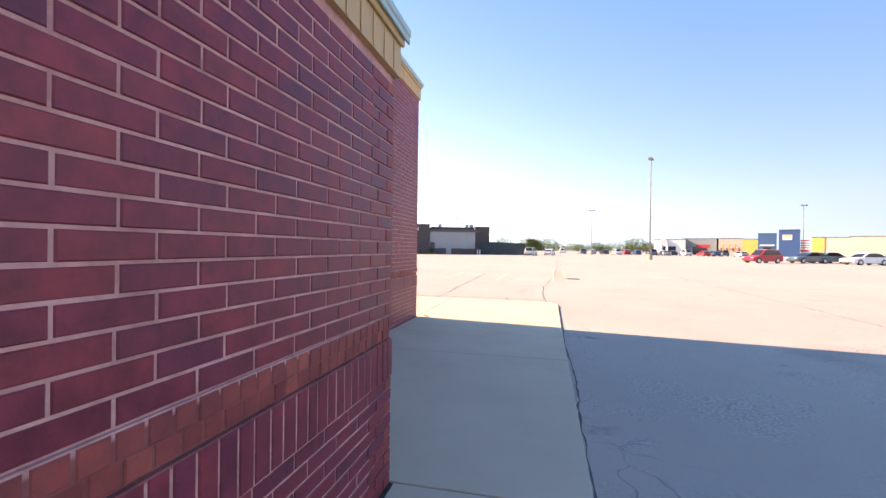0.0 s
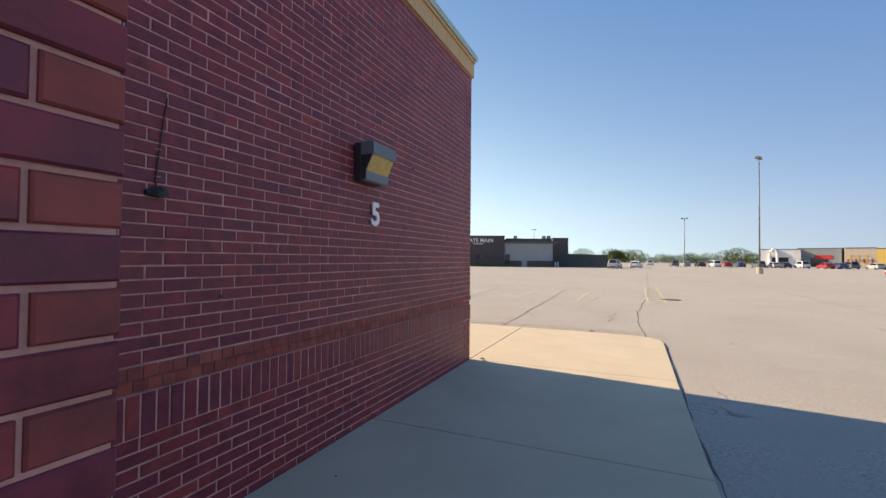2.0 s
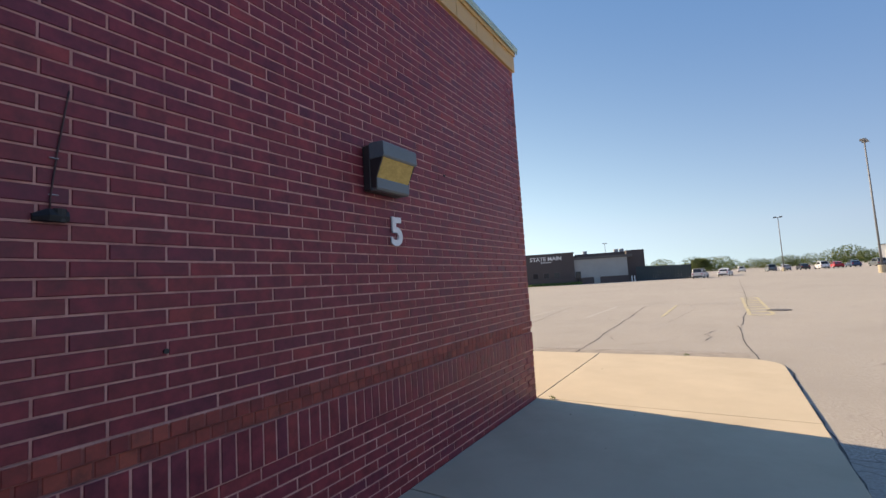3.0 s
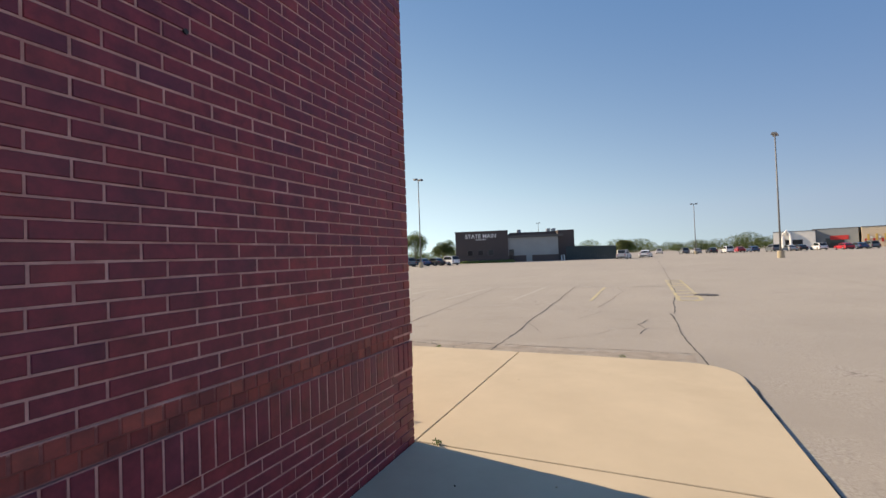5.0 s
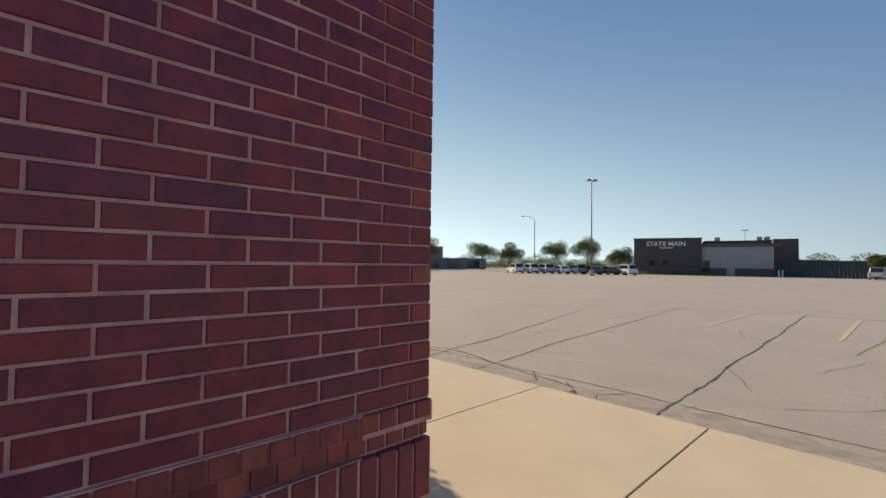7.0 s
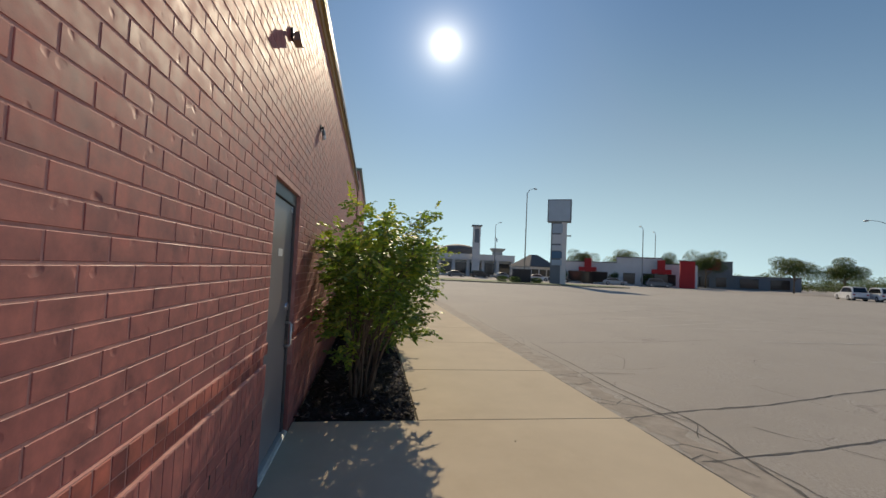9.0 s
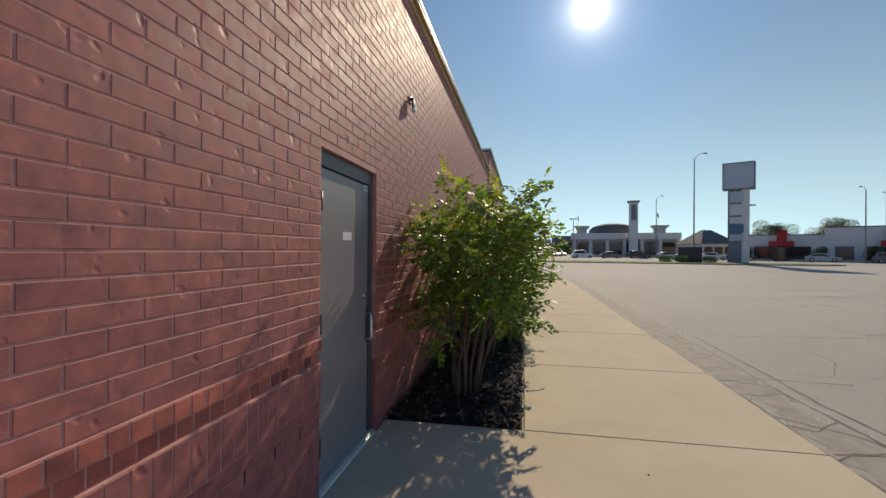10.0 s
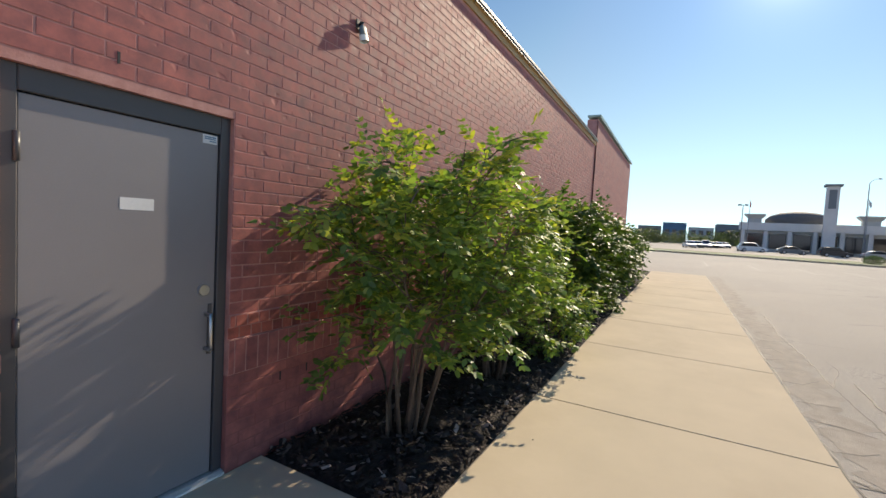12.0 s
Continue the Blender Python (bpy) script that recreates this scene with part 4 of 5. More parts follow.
        twigs.tube([line[6], line[6].lerp(e, 0.5) + Vector((0, 0, 0.04)), e], [0.005, 0.004, 0.002], 5)
        clothe(line[6], e, per // 2 + 1, 0.5)
    part("twig_growth", twigs, M_STEM, ob, kind="stuff")
    part("crown", crown, mat, ob, kind="stuff")
    if young.v:
        part("young_growth", young, M_LEAF_NEW if mat is M_LEAF else mat, ob, "yellow-green young leaves", kind="stuff")
    return ob


shrub(pose(-4.82, 0.62, 0.0), (-1.25, 1.1, -0.56, 1.0), 2.48, 13, 1650, 0.056, M_LEAF, 3, "tall loose green shrub with pale stems in the mulch bed", 0.36)
shrub(pose(-6.4, 0.7, 0.0), (-0.9, 0.9, -0.6, 0.75), 2.1, 10, 850, 0.06, M_LEAF, 9, "bright green loose shrub in the mulch bed", 0.3)
shrub(pose(-7.7, 0.85, 0.0), (-0.6, 0.6, -0.5, 0.55), 1.05, 9, 600, 0.055, M_LEAF, 23, "low bright green shrub at the bed's edge", 0.1)
shrub(pose(-9.3, 0.66, 0.0), (-0.95, 0.95, -0.6, 0.68), 2.35, 11, 1500, 0.075, M_LEAF_DK, 12, "dense dark green shrub beside the sidewalk", 0.06)
shrub(pose(-11.6, 0.66, 0.0), (-1.0, 1.0, -0.6, 0.65), 2.25, 10, 1200, 0.08, M_LEAF_DK, 14, "dense dark green shrub beside the sidewalk", 0.06)
shrub(pose(-14.4, 0.66, 0.0), (-1.2, 1.2, -0.6, 0.65), 2.1, 9, 1000, 0.09, M_LEAF_DK, 15, "dense dark green shrub beside the sidewalk", 0.06)
shrub(pose(-17.6, 0.66, 0.0), (-1.2, 1.2, -0.6, 0.65), 2.0, 9, 900, 0.09, M_LEAF_DK, 17, "dense dark green shrub beside the sidewalk", 0.06)


# ---- parking lot things ----
def lot_lamp(at, height, heads=2, turn=0.0):
    ob = thing("parking_lot_lamp", "tall bronze parking lot lamp on a round concrete base", "lamp post", at @ pose(0, 0, 0, 0, 0, turn), "parking lot lamps")
    part("concrete_base", Geo().tube([(0, 0, -0.05), (0, 0, 0.78), (0, 0, 0.82)], [0.36, 0.36, 0.32], 16), M_CONBASE, ob, "round tan concrete base")
    part("base_plate", Geo().box(-0.2, -0.2, 0.82, 0.2, 0.2, 0.86, 0.01), M_POLE, ob)
    part("pole", Geo().tube([(0, 0, 0.86), (0, 0, height)], [0.105, 0.065], 10), M_POLE, ob, "", True)
    for k in range(heads):
        s = 1 if k == 0 else -1
        part("arm", Geo().tube([(0, 0, height - 0.12), (0.3 * s, 0, height - 0.08)], 0.045, 8), M_POLE, ob)
        part("lamp_head", Geo().rings([[(0.25 * s, -0.28, height - 0.16), (0.25 * s, 0.28, height - 0.16), (0.25 * s, 0.22, height + 0.12), (0.25 * s, -0.22, height + 0.12)], [(0.8 * s, -0.28, height - 0.16), (0.8 * s, 0.28, height - 0.16), (0.8 * s, 0.22, height + 0.06), (0.8 * s, -0.22, height + 0.06)]]), M_POLE, ob)
    return ob


def street_lamp(at, height, arm=2.4):
    ob = thing("street_lamp", "grey cobra-head street lamp with a curved arm", "street lamp", at, "street lamps")
    part("pole", Geo().tube([(0, 0, -0.05), (0, 0, height - 0.5), (0, 0, height)], [0.12, 0.075, 0.06], 8), M_GALV, ob, "", True)
    part("arm", Geo().tube([(0, 0, height - 0.1), (arm * 0.35, 0, height + 0.45), (arm * 0.8, 0, height + 0.75), (arm, 0, height + 0.78)], [0.05, 0.045, 0.04, 0.035], 6), M_GALV, ob, "", True)
    part("lamp_head", Geo().tube([(arm - 0.05, 0, height + 0.78), (arm + 0.25, 0, height + 0.77), (arm + 0.6, 0, height + 0.72)], [0.06, 0.14, 0.06], 8), M_GALV, ob, "", True)
    return ob


CAR_PAINT = {}


def car_paint(colour):
    if colour not in CAR_PAINT:
        m, n, l, b = nodes_of("car_paint")
        co = n.new("ShaderNodeTexCoord").outputs["Object"]
        f = noise_node(n, l, co, 2.0, 3)
        l.new(ramp(n, l, f, [(0.3, spread(colour, 0.9)), (0.7, spread(colour, 1.1))]), b.inputs["Base Color"])
        b.inputs["Roughness"].default_value, b.inputs["Coat Weight"].default_value = 0.4, 0.7
        CAR_PAINT[colour] = m
    return CAR_PAINT[colour]


def car(at, colour, label, suv=False, length=4.6):
    """A parked car, its nose towards its own +x."""
    ob = thing("car", label, "car", at, "parked cars")
    k, h = length / 4.6, (1.72 if suv else 1.45)
    belt = 1.0 if suv else 0.9
    prof = [(-2.25, 0.32), (-1.95, 0.22), (1.95, 0.22), (2.25, 0.34), (2.28, 0.6), (2.1, 0.74), (1.1, belt), (-1.75, belt + 0.05), (-2.2, belt), (-2.28, 0.6)]
    part("body", Geo().side([(x * k, z) for x, z in prof], -0.9, 0.9, 0.09), car_paint(colour), ob)
    if suv:
        roof = [(1.05, belt), (0.35, h - 0.05), (-0.2, h), (-1.8, h - 0.05), (-2.15, belt + 0.02)]
    else:
        roof = [(1.05, belt), (0.3, h - 0.05), (-0.4, h), (-1.2, h - 0.08), (-1.95, belt + 0.03)]
    part("cabin_roof", Geo().side([(x * k, z) for x, z in roof], -0.74, 0.74, 0.1), car_paint(colour), ob)
    cx, cz = sum(p[0] for p in roof) / len(roof), sum(p[1] for p in roof) / len(roof)
    win = [((cx + (x - cx) * 0.86) * k, belt + 0.03 + (z - belt) * 0.82) for x, z in roof]
    part("side_window", Geo().side(win, 0.70, 0.752), M_GLASS, ob)
    part("side_window", Geo().side(win, -0.752, -0.70), M_GLASS, ob)
    a, b = roof[0], roof[1]
    part("windscreen", Geo().rings([[(a[0] * k + d, y, a[1] + 0.03) for y in (-0.66, 0.66)] + [(b[0] * k + d, y, b[1] - 0.03) for y in (0.6, -0.6)] for d in (-0.03, 0.035)]), M_GLASS, ob)
    a, b = roof[-1], roof[-2]
    part("rear_window", Geo().rings([[(a[0] * k + d, y, a[1] + 0.03) for y in (-0.66, 0.66)] + [(b[0] * k + d, y, b[1] - 0.03) for y in (0.6, -0.6)] for d in (-0.035, 0.03)]), M_GLASS, ob)
    for x in (-1.38 * k, 1.40 * k):
        for y in (-0.83, 0.83):
            s = 1 if y > 0 else -1
            w = part("wheel", Geo().tube([(x, y - 0.09 * s, 0.33), (x, y + 0.10 * s, 0.33)], 0.33, 18), M_TYRE, ob)
            part("rim", Geo().tube([(x, y + 0.09 * s, 0.33), (x, y + 0.115 * s, 0.33)], [0.21, 0.19], 14), M_RIM, w)
    for y in (-0.66, 0.66):
        part("headlight", Geo().box(2.16 * k, y - 0.16, 0.6, 2.27 * k, y + 0.16, 0.72, 0.03), M_HEAD, ob)
        part("tail_light", Geo().box(-2.275 * k, y - 0.14, 0.68, -2.17 * k, y + 0.14, 0.84, 0.03), M_TAIL, ob)
    part("bumper", Geo().box(2.2 * k, -0.7, 0.3, 2.3 * k, 0.7, 0.42, 0.03), M_RUBBER, ob)
    part("bumper", Geo().box(-2.3 * k, -0.7, 0.3, -2.2 * k, 0.7, 0.45, 0.03), M_RUBBER, ob)
    return ob


def tree(at, height, spread_r, leaves, leaf, mat, seed, label):
    r = random.Random(seed)
    ob = thing("tree", label, "tree", at, "trees round the lot")
    part("trunk", Geo().tube([(0, 0, -0.1), (0.03, 0.02, height * 0.25), (0, 0.05, height * 0.55), (0.05, 0, height * 0.85)], [height * 0.024, height * 0.018, height * 0.012, 0.02], 8), M_BARK, ob, "", True)
    crown = Geo()
    limbs = Geo()
    for k in range(11):
        a, z0 = 6.283 * k / 11 + r.uniform(-.4, .4), height * r.uniform(0.22, 0.6)
        e = Vector((math.cos(a) * spread_r * r.uniform(.5, .95), math.sin(a) * spread_r * r.uniform(.5, .95), z0 + height * r.uniform(0.12, 0.38)))
        limbs.tube([(0, 0.03, z0), tuple(Vector((0, 0, z0)).lerp(e, 0.5) + Vector((0, 0, 0.1))), tuple(e)], [height * 0.009, height * 0.006, 0.015], 5)
        leaf_cloud(crown, e, (spread_r * 0.5, spread_r * 0.5, height * 0.17), leaves // 16, leaf, r, 0.1)
        if k < 5:
            leaf_cloud(crown, (r.uniform(-.35, .35) * spread_r, r.uniform(-.35, .35) * spread_r, height * r.uniform(0.6, 0.92)), (spread_r * 0.5, spread_r * 0.5, height * 0.15), leaves // 16, leaf, r, 0.1)
    part("limbs", limbs, M_BARK, ob)
    part("crown", crown, mat, ob, kind="stuff")
    return ob


lot_lamp(pose(17.1, 59.5, LOT), 14.7, 2, 68)
lot_lamp(pose(14.5, 116.6, LOT), 12.2, 2, 0)
lot_lamp(pose(-29.6, 57.7, LOT), 14.0, 2, 60)
lot_lamp(pose(60.8, 109.3, LOT), 12.4, 2, 10)
lot_lamp(pose(-30, 150, LOT), 12.4, 2, 10)
lot_lamp(pose(-101.6, 12.3, LOT), 8.8, 2, 80)

PAINTS = {"white": (0.75, 0.75, 0.74), "silver": (0.42, 0.43, 0.44), "grey": (0.12, 0.14, 0.15), "black": (0.02, 0.02, 0.022), "red": (0.45, 0.012, 0.02), "blue": (0.03, 0.07, 0.16), "teal": (0.05, 0.10, 0.12)}


def parked(x, y, turn, colour, suv=False):
    return car(pose(x, y, LOT, 0, 0, turn), PAINTS[colour], f"{colour} {'sport utility vehicle' if suv else 'sedan'} parked on the lot", suv)


car(pose(28.6, 53.0, LOT, 0, 0, 200), PAINTS["red"], "red sport utility vehicle parked on the lot", True, 4.2)
for x, y, c, s in ((35.0, 56.0, "teal", False), (38.2, 58.5, "grey", False), (38.6, 52.0, "white", False), (43.2, 54.0, "grey", True), (48, 57, "silver", False), (54, 58, "black", True)):
    parked(x, y, 195, c, s)
for k, (c, s) in enumerate((("white", True), ("white", True), ("silver", True), ("white", False), ("grey", True), ("blue", False), ("black", False), ("white", True))):
    parked(-45.8 + 2.3 * k, 60.9 + 1.15 * k, 150, c, s)
parked(-0.6, 83, 80, "silver", True)
parked(3.2, 92, 80, "white", False)
parked(8, 150, 85, "white", True)
for k in range(16):
    parked(13 + 3.0 * k, 128 + 3 * math.sin(k * 1.7) - 0.6 * k, 96, ("grey", "silver", "black", "white", "red", "blue")[(k * 7) % 6], k % 3 == 0)
for k in range(6):
    parked(-99 - 0.8 * k, 14 + 6.0 * k, 95, ("white", "silver", "black", "grey")[(k * 3) % 4], k % 2 == 0)
for k in range(6):
    parked(-104 - 5 * k, 4 + 1.6 * k, 10, ("white", "grey", "silver", "black", "white", "blue")[k], k == 2)


# ---- buildings round the lot ----
def wall_tint(name, colour, scale=0.6):
    return surface(name, colour, 0.8, 0.08, scale, 12, 0.1, 0.01)


M_CHARCOAL = wall_tint("charcoal_panel", (0.075, 0.06, 0.058))
M_STONEBASE = wall_tint("brown_stone_base", (0.10, 0.075, 0.07))
M_PALEGREY = wall_tint("pale_grey_render", (0.50, 0.51, 0.48))
M_DKFENCE = wall_tint("dark_green_screen", (0.035, 0.05, 0.055))
M_SIDEWALL = wall_tint("grey_render", (0.34, 0.345, 0.33))
M_DEEPBLUE = wall_tint("deep_blue_panel", (0.045, 0.11, 0.22))
M_OFFWHITE = wall_tint("off_white_render", (0.70, 0.68, 0.64))
M_CREAM = wall_tint("cream_render", (0.62, 0.50, 0.36))
M_OCHRE = wall_tint("ochre_render", (0.62, 0.40, 0.10))
M_BROWN = wall_tint("brown_render", (0.26, 0.19, 0.15))
M_NAVY = wall_tint("navy_panel", (0.03, 0.08, 0.20))
M_STEELBLUE = wall_tint("steel_blue_panel", (0.10, 0.19, 0.28))
M_REDPANEL = wall_tint("red_panel", (0.45, 0.03, 0.03))
M_GREYPANEL = wall_tint("grey_panel", (0.20, 0.22, 0.23))
M_ROOFDK = wall_tint("dark_shingle", (0.14, 0.13, 0.12))
M_SIGNBLUE = wall_tint("pale_blue_sign", (0.42, 0.50, 0.55))
M_SIGNWHITE = wall_tint("white_sign_face", (0.62, 0.64, 0.63))


def shop(at, w, d, h, mat, label, windows=(), base=None, cap=None, name="shop_building"):
    """A flat-roofed block: own x along its front, own -y towards the viewer. windows: (x0, z0, x1, z1)."""
    ob = thing(name, label, "building", at)
    part("wall", Geo().box(0, 0, -0.1, w, d, h), mat, ob)
    part("roof", Geo().box(-0.08, -0.08, h, w + 0.08, d + 0.08, h + 0.18, 0.02), cap or M_COPING_DK, ob)
    if base:
        part("base_course", Geo().box(-0.05, -0.06, -0.1, w + 0.05, 0.2, 0.9), base, ob)
    for x0, z0, x1, z1 in windows:
        win = part("window", Geo().box(x0 - 0.08, -0.05, z0 - 0.08, x1 + 0.08, 0.1, z1 + 0.08), M_COPING_DK, ob)
        part("pane", Geo().box(x0, -0.07, z0, x1, 0.05, z1), M_GLASS, win)
    return ob


# restaurant across the lot
cafe = thing("restaurant", "dark flat-roofed restaurant with a white lettered sign", "building", pose(-33.0, 80.4, LOT, 0, 0, 19))
part("front_block", Geo().box(0, 0, -0.1, 10.9, 12, 6.5), M_CHARCOAL, cafe, "charcoal panelled front block")
part("stone_base", Geo().box(-0.05, -0.1, -0.1, 10.95, 0.2, 1.25), M_STONEBASE, cafe)
part("roof_edge", Geo().box(-0.1, -0.1, 6.5, 11.0, 12.1, 6.65), M_COPING_DK, cafe)
for x in (2.4, 4.6, 6.7):
    w = part("window", Geo().box(x, -0.06, 1.5, x + 1.2, 0.1, 2.7), M_COPING_DK, cafe)
    part("pane", Geo().box(x + 0.1, -0.1, 1.6, x + 1.1, 0.06, 2.6), M_GLASS, w)
part("side_wall", Geo().box(10.9, 0.6, -0.1, 21.2, 11, 5.1), M_SIDEWALL, cafe, "grey rendered side wall")
part("side_base", Geo().box(10.95, 0.5, -0.1, 14.6, 0.7, 1.3), M_STONEBASE, cafe)
part("side_base", Geo().box(15.8, 0.5, -0.1, 21.2, 0.7, 1.3), M_STONEBASE, cafe)
part("side_door", Geo().box(11.1, 0.5, 0, 12.1, 0.75, 2.6), M_GLASS, cafe)
part("awning_band", Geo().box(10.95, 0.3, 5.0, 22.2, 1.0, 5.5), M_COPING_DK, cafe)
part("rear_block", Geo().box(21.3, 1.2, -0.1, 24.6, 10, 6.3), M_CHARCOAL, cafe)
part("rear_parapet", Geo().box(11.5, 3.2, 5.1, 21.3, 10, 6.2), M_CHARCOAL, cafe)
for x in (13.2, 19.5, 20.6):
    part("roof_unit", Geo().box(x, 4.5, 6.2, x + 0.8, 5.6, 6.9, 0.05), M_GALV, cafe)
for z, txt, s in ((5.2, "STATE MAIN", 1.0),):
    me = writing(txt, s * 1.15, 0.03, 0.02)
    me.materials.append(M_WHITE)
    part("sign_lettering", me, None, cafe, "white raised sign letters", at=pose(5.3, -0.08, z, 90, 0, 0))
part("sign_underline", Geo().box(4.2, -0.09, 4.78, 6.4, -0.01, 4.92), M_WHITE, cafe)
for x in (22.0, 22.5):
    tagged(part("bollard", Geo().tube([(-33 + x * 0.945, 80.2 + x * 0.326 - 1.6, LOT), (-33 + x * 0.945, 80.2 + x * 0.326 - 1.6, 1.1)], 0.1, 8), M_WHITE), "white steel bollard beside the restaurant", "bollard")
screen = thing("screen_fence", "dark green slatted screen fence beside the restaurant", "fence", pose(-11.6, 87.6, LOT, 0, 0, -8))
for k in range(22):
    part("slat", Geo().box(k * 0.44, 0, 0.05, k * 0.44 + 0.42, 0.06, 2.85 - 0.012 * k), M_DKFENCE, screen)
for k in range(6):
    part("post", Geo().box(k * 1.92 - 0.05, 0.06, -0.05, k * 1.92 + 0.05, 0.16, 2.75), M_COPING_DK, screen)
g = Geo()
for k in range(26):
    leaf_cloud(g, (-32 + 0.42 * k, 79.6 + 0.145 * k, 0.25), (0.4, 0.4, 0.32), 90, 0.2, rng)
tagged(part("flower_border", g, M_LEAF), "low yellow-green planting along the restaurant front", "plants", kind="stuff")

# mall across the lot, a row of differing fronts
MALL = [(40.1, 160.5, 49.5, 157.5, 5.3, M_OFFWHITE, "white flat-roofed store front"), (49.5, 160, 58.5, 155.5, 5.6, M_GREYPANEL, "grey glazed store front"),
        (58.6, 153.8, 64.8, 151.8, 5.6, M_CREAM, "cream store front with coloured panels"), (64.8, 151.8, 68.6, 150, 5.4, M_OCHRE, "ochre yellow rendered store front"),
        (66.9, 146.2, 71.2, 144.4, 7.0, M_DEEPBLUE, "deep blue store front with a white sign line"), (71.2, 143.2, 75.6, 141, 8.0, M_NAVY, "navy blue entrance tower with a white sign panel"),
        (78.2, 140, 80.6, 138.6, 5.7, M_OCHRE, "ochre yellow rendered store front"), (80.6, 138.8, 85.4, 136, 5.6, M_CREAM, "cream rendered plain store front"), (85.4, 136, 112, 122, 5.9, M_CREAM, "long cream rendered store wall")]
for xa, ya, xb, yb, h, m, lab in MALL:
    w = math.hypot(xb - xa, yb - ya)
    wins = [(w * 0.3, 0.2, w * 0.7, 2.8)] if m in (M_GREYPANEL, M_DEEPBLUE, M_OFFWHITE) else ()
    b = shop(pose(xa, ya, LOT, 0, 0, math.degrees(math.atan2(yb - ya, xb - xa))), w, 12, h, m, lab, wins)
    if m is M_NAVY:
        part("sign_panel", Geo().box(0.9, -0.12, 5.0, 3.2, -0.01, 6.6, 0.03), M_SIGNWHITE, b, "white sign panel")
        part("sign_panel", Geo().box(1.2, -0.16, 6.0, 2.9, -0.121, 6.5, 0.02), M_OCHRE, b, "yellow sign emblem")
        part("side_sign", Geo().box(w + 0.2, 0.5, 1.4, w + 2.2, 0.9, 5.0, 0.05), M_REDPANEL, b, "red and white flag panel")
        for k in range(4):
            part("sign_stripe", Geo().box(w + 0.2, 0.44, 2.2 + 0.7 * k, w + 2.2, 0.5, 2.5 + 0.7 * k), M_WHITE, b)
    if m is M_DEEPBLUE:
        part("sign_line", Geo().box(0.5, -0.1, 3.2, w - 0.5, -0.01, 3.6), M_WHITE, b)
    if m is M_CREAM and xa < 60:
        for k in range(10):
            part("colour_panel", Geo().box(0.5 + 0.55 * k, -0.1, 1.4 + 0.5 * (k % 3), 0.95 + 0.55 * k, -0.01, 2.4 + 0.6 * ((k * 2) % 3)), (M_REDPANEL, M_OCHRE, M_OFFWHITE)[k % 3], b)
    if m is M_GREYPANEL:
        part("sign_panel", Geo().box(4.0, -0.12, 2.4, 8.0, -0.01, 3.6), M_REDPANEL, b, "dark red sign band")
g = Geo()
g.tube([(40.2 + 2.0, 159.4, 0), (42.2, 159.4, 3.6), (42.4, 159.3, 4.8), (43.1, 159.1, 5.6), (43.8, 158.9, 4.8), (44.0, 158.8, 3.6), (44.0, 158.8, 0)], 0.35, 8)
tagged(part("entrance_arch", g, M_WHITE), "white arched entrance of the store", "arch")

# strip mall and plaza beyond the street
plaza = thing("plaza_building", "grey shopping plaza with a tower and a domed roof", "building", pose(-122.6, 14.3, LOT, 0, 0, 82))
part("wall", Geo().box(0, 0, -0.1, 26, 14, 6.0), M_PALEGREY, plaza)
part("roof_band", Geo().box(-0.3, -1.6, 4.6, 26.3, 0.2, 6.3), M_OFFWHITE, plaza, "pale roof band over the arcade")
for k in range(7):
    part("column", Geo().box(0.2 + 4.2 * k, -1.5, 0, 0.9 + 4.2 * k, -0.8, 4.6), M_OFFWHITE, plaza)
for k in range(6):
    w = part("window", Geo().box(1.2 + 4.2 * k, -0.1, 0.6, 4.2 + 4.2 * k, 0.1, 3.9), M_COPING_DK, plaza)
    part("pane", Geo().box(1.3 + 4.2 * k, -0.16, 0.7, 4.1 + 4.2 * k, 0.0, 3.8), M_GLASS, w)
part("tower", Geo().box(14.0, -4.6, -0.1, 16.0, -2.6, 13.9), M_OFFWHITE, plaza, "tall pale square tower")
part("tower_cap", Geo().box(13.6, -5.0, 13.9, 16.4, -2.2, 14.3, 0.05), M_GREYPANEL, plaza)
part("tower_recess", Geo().box(14.4, -4.66, 9.4, 15.6, -4.5, 13.2), M_GREYPANEL, plaza)
part("domed_roof", Geo().rings([[(10.5 + 6.2 * s * math.cos(a), 5 + 5 * s * math.sin(a), z) for a in (k * math.pi / 12 for k in range(24))] for s, z in ((1, 6.0), (1, 7.2), (0.85, 8.2), (0.55, 8.9), (0.2, 9.2))]), M_ROOFDK, plaza, "low dark domed roof", True)
for x in (2.5, 21.5):
    part("corner_turret", Geo().rings([[(x + a * s, b * s, z) for a, b in ((-1.6, -1.6), (1.6, -1.6), (1.6, 1.6), (-1.6, 1.6))] for s, z in ((0.8, 6.0), (0.8, 7.2), (1.25, 8.0), (1.25, 8.2))]), M_PALEGREY, plaza)
hip = thing("hip_roof_building", "low building with a dark hipped roof", "building", pose(-102.3, 40, LOT, 0, 0, 110))
part("wall", Geo().box(-4, -3.4, -0.1, 4, 3.4, 3.2), M_OFFWHITE, hip)
part("roof", Geo().rings([[(-4.6, -4, 3.2), (4.6, -4, 3.2), (4.6, 4, 3.2), (-4.6, 4, 3.2)], [(-1.0, -0.3, 6.2), (1.0, -0.3, 6.2), (1.0, 0.3, 6.2), (-1.0, 0.3, 6.2)]]), M_ROOFDK, hip)
for x in (-3.4, -1, 1.4):
    w = part("window", Geo().box(x, -3.46, 1.0, x + 2, -3.3, 2.6), M_COPING_DK, hip)
    part("pane", Geo().box(x + 0.1, -3.5, 1.1, x + 1.9, -3.35, 2.5), M_GLASS, w)
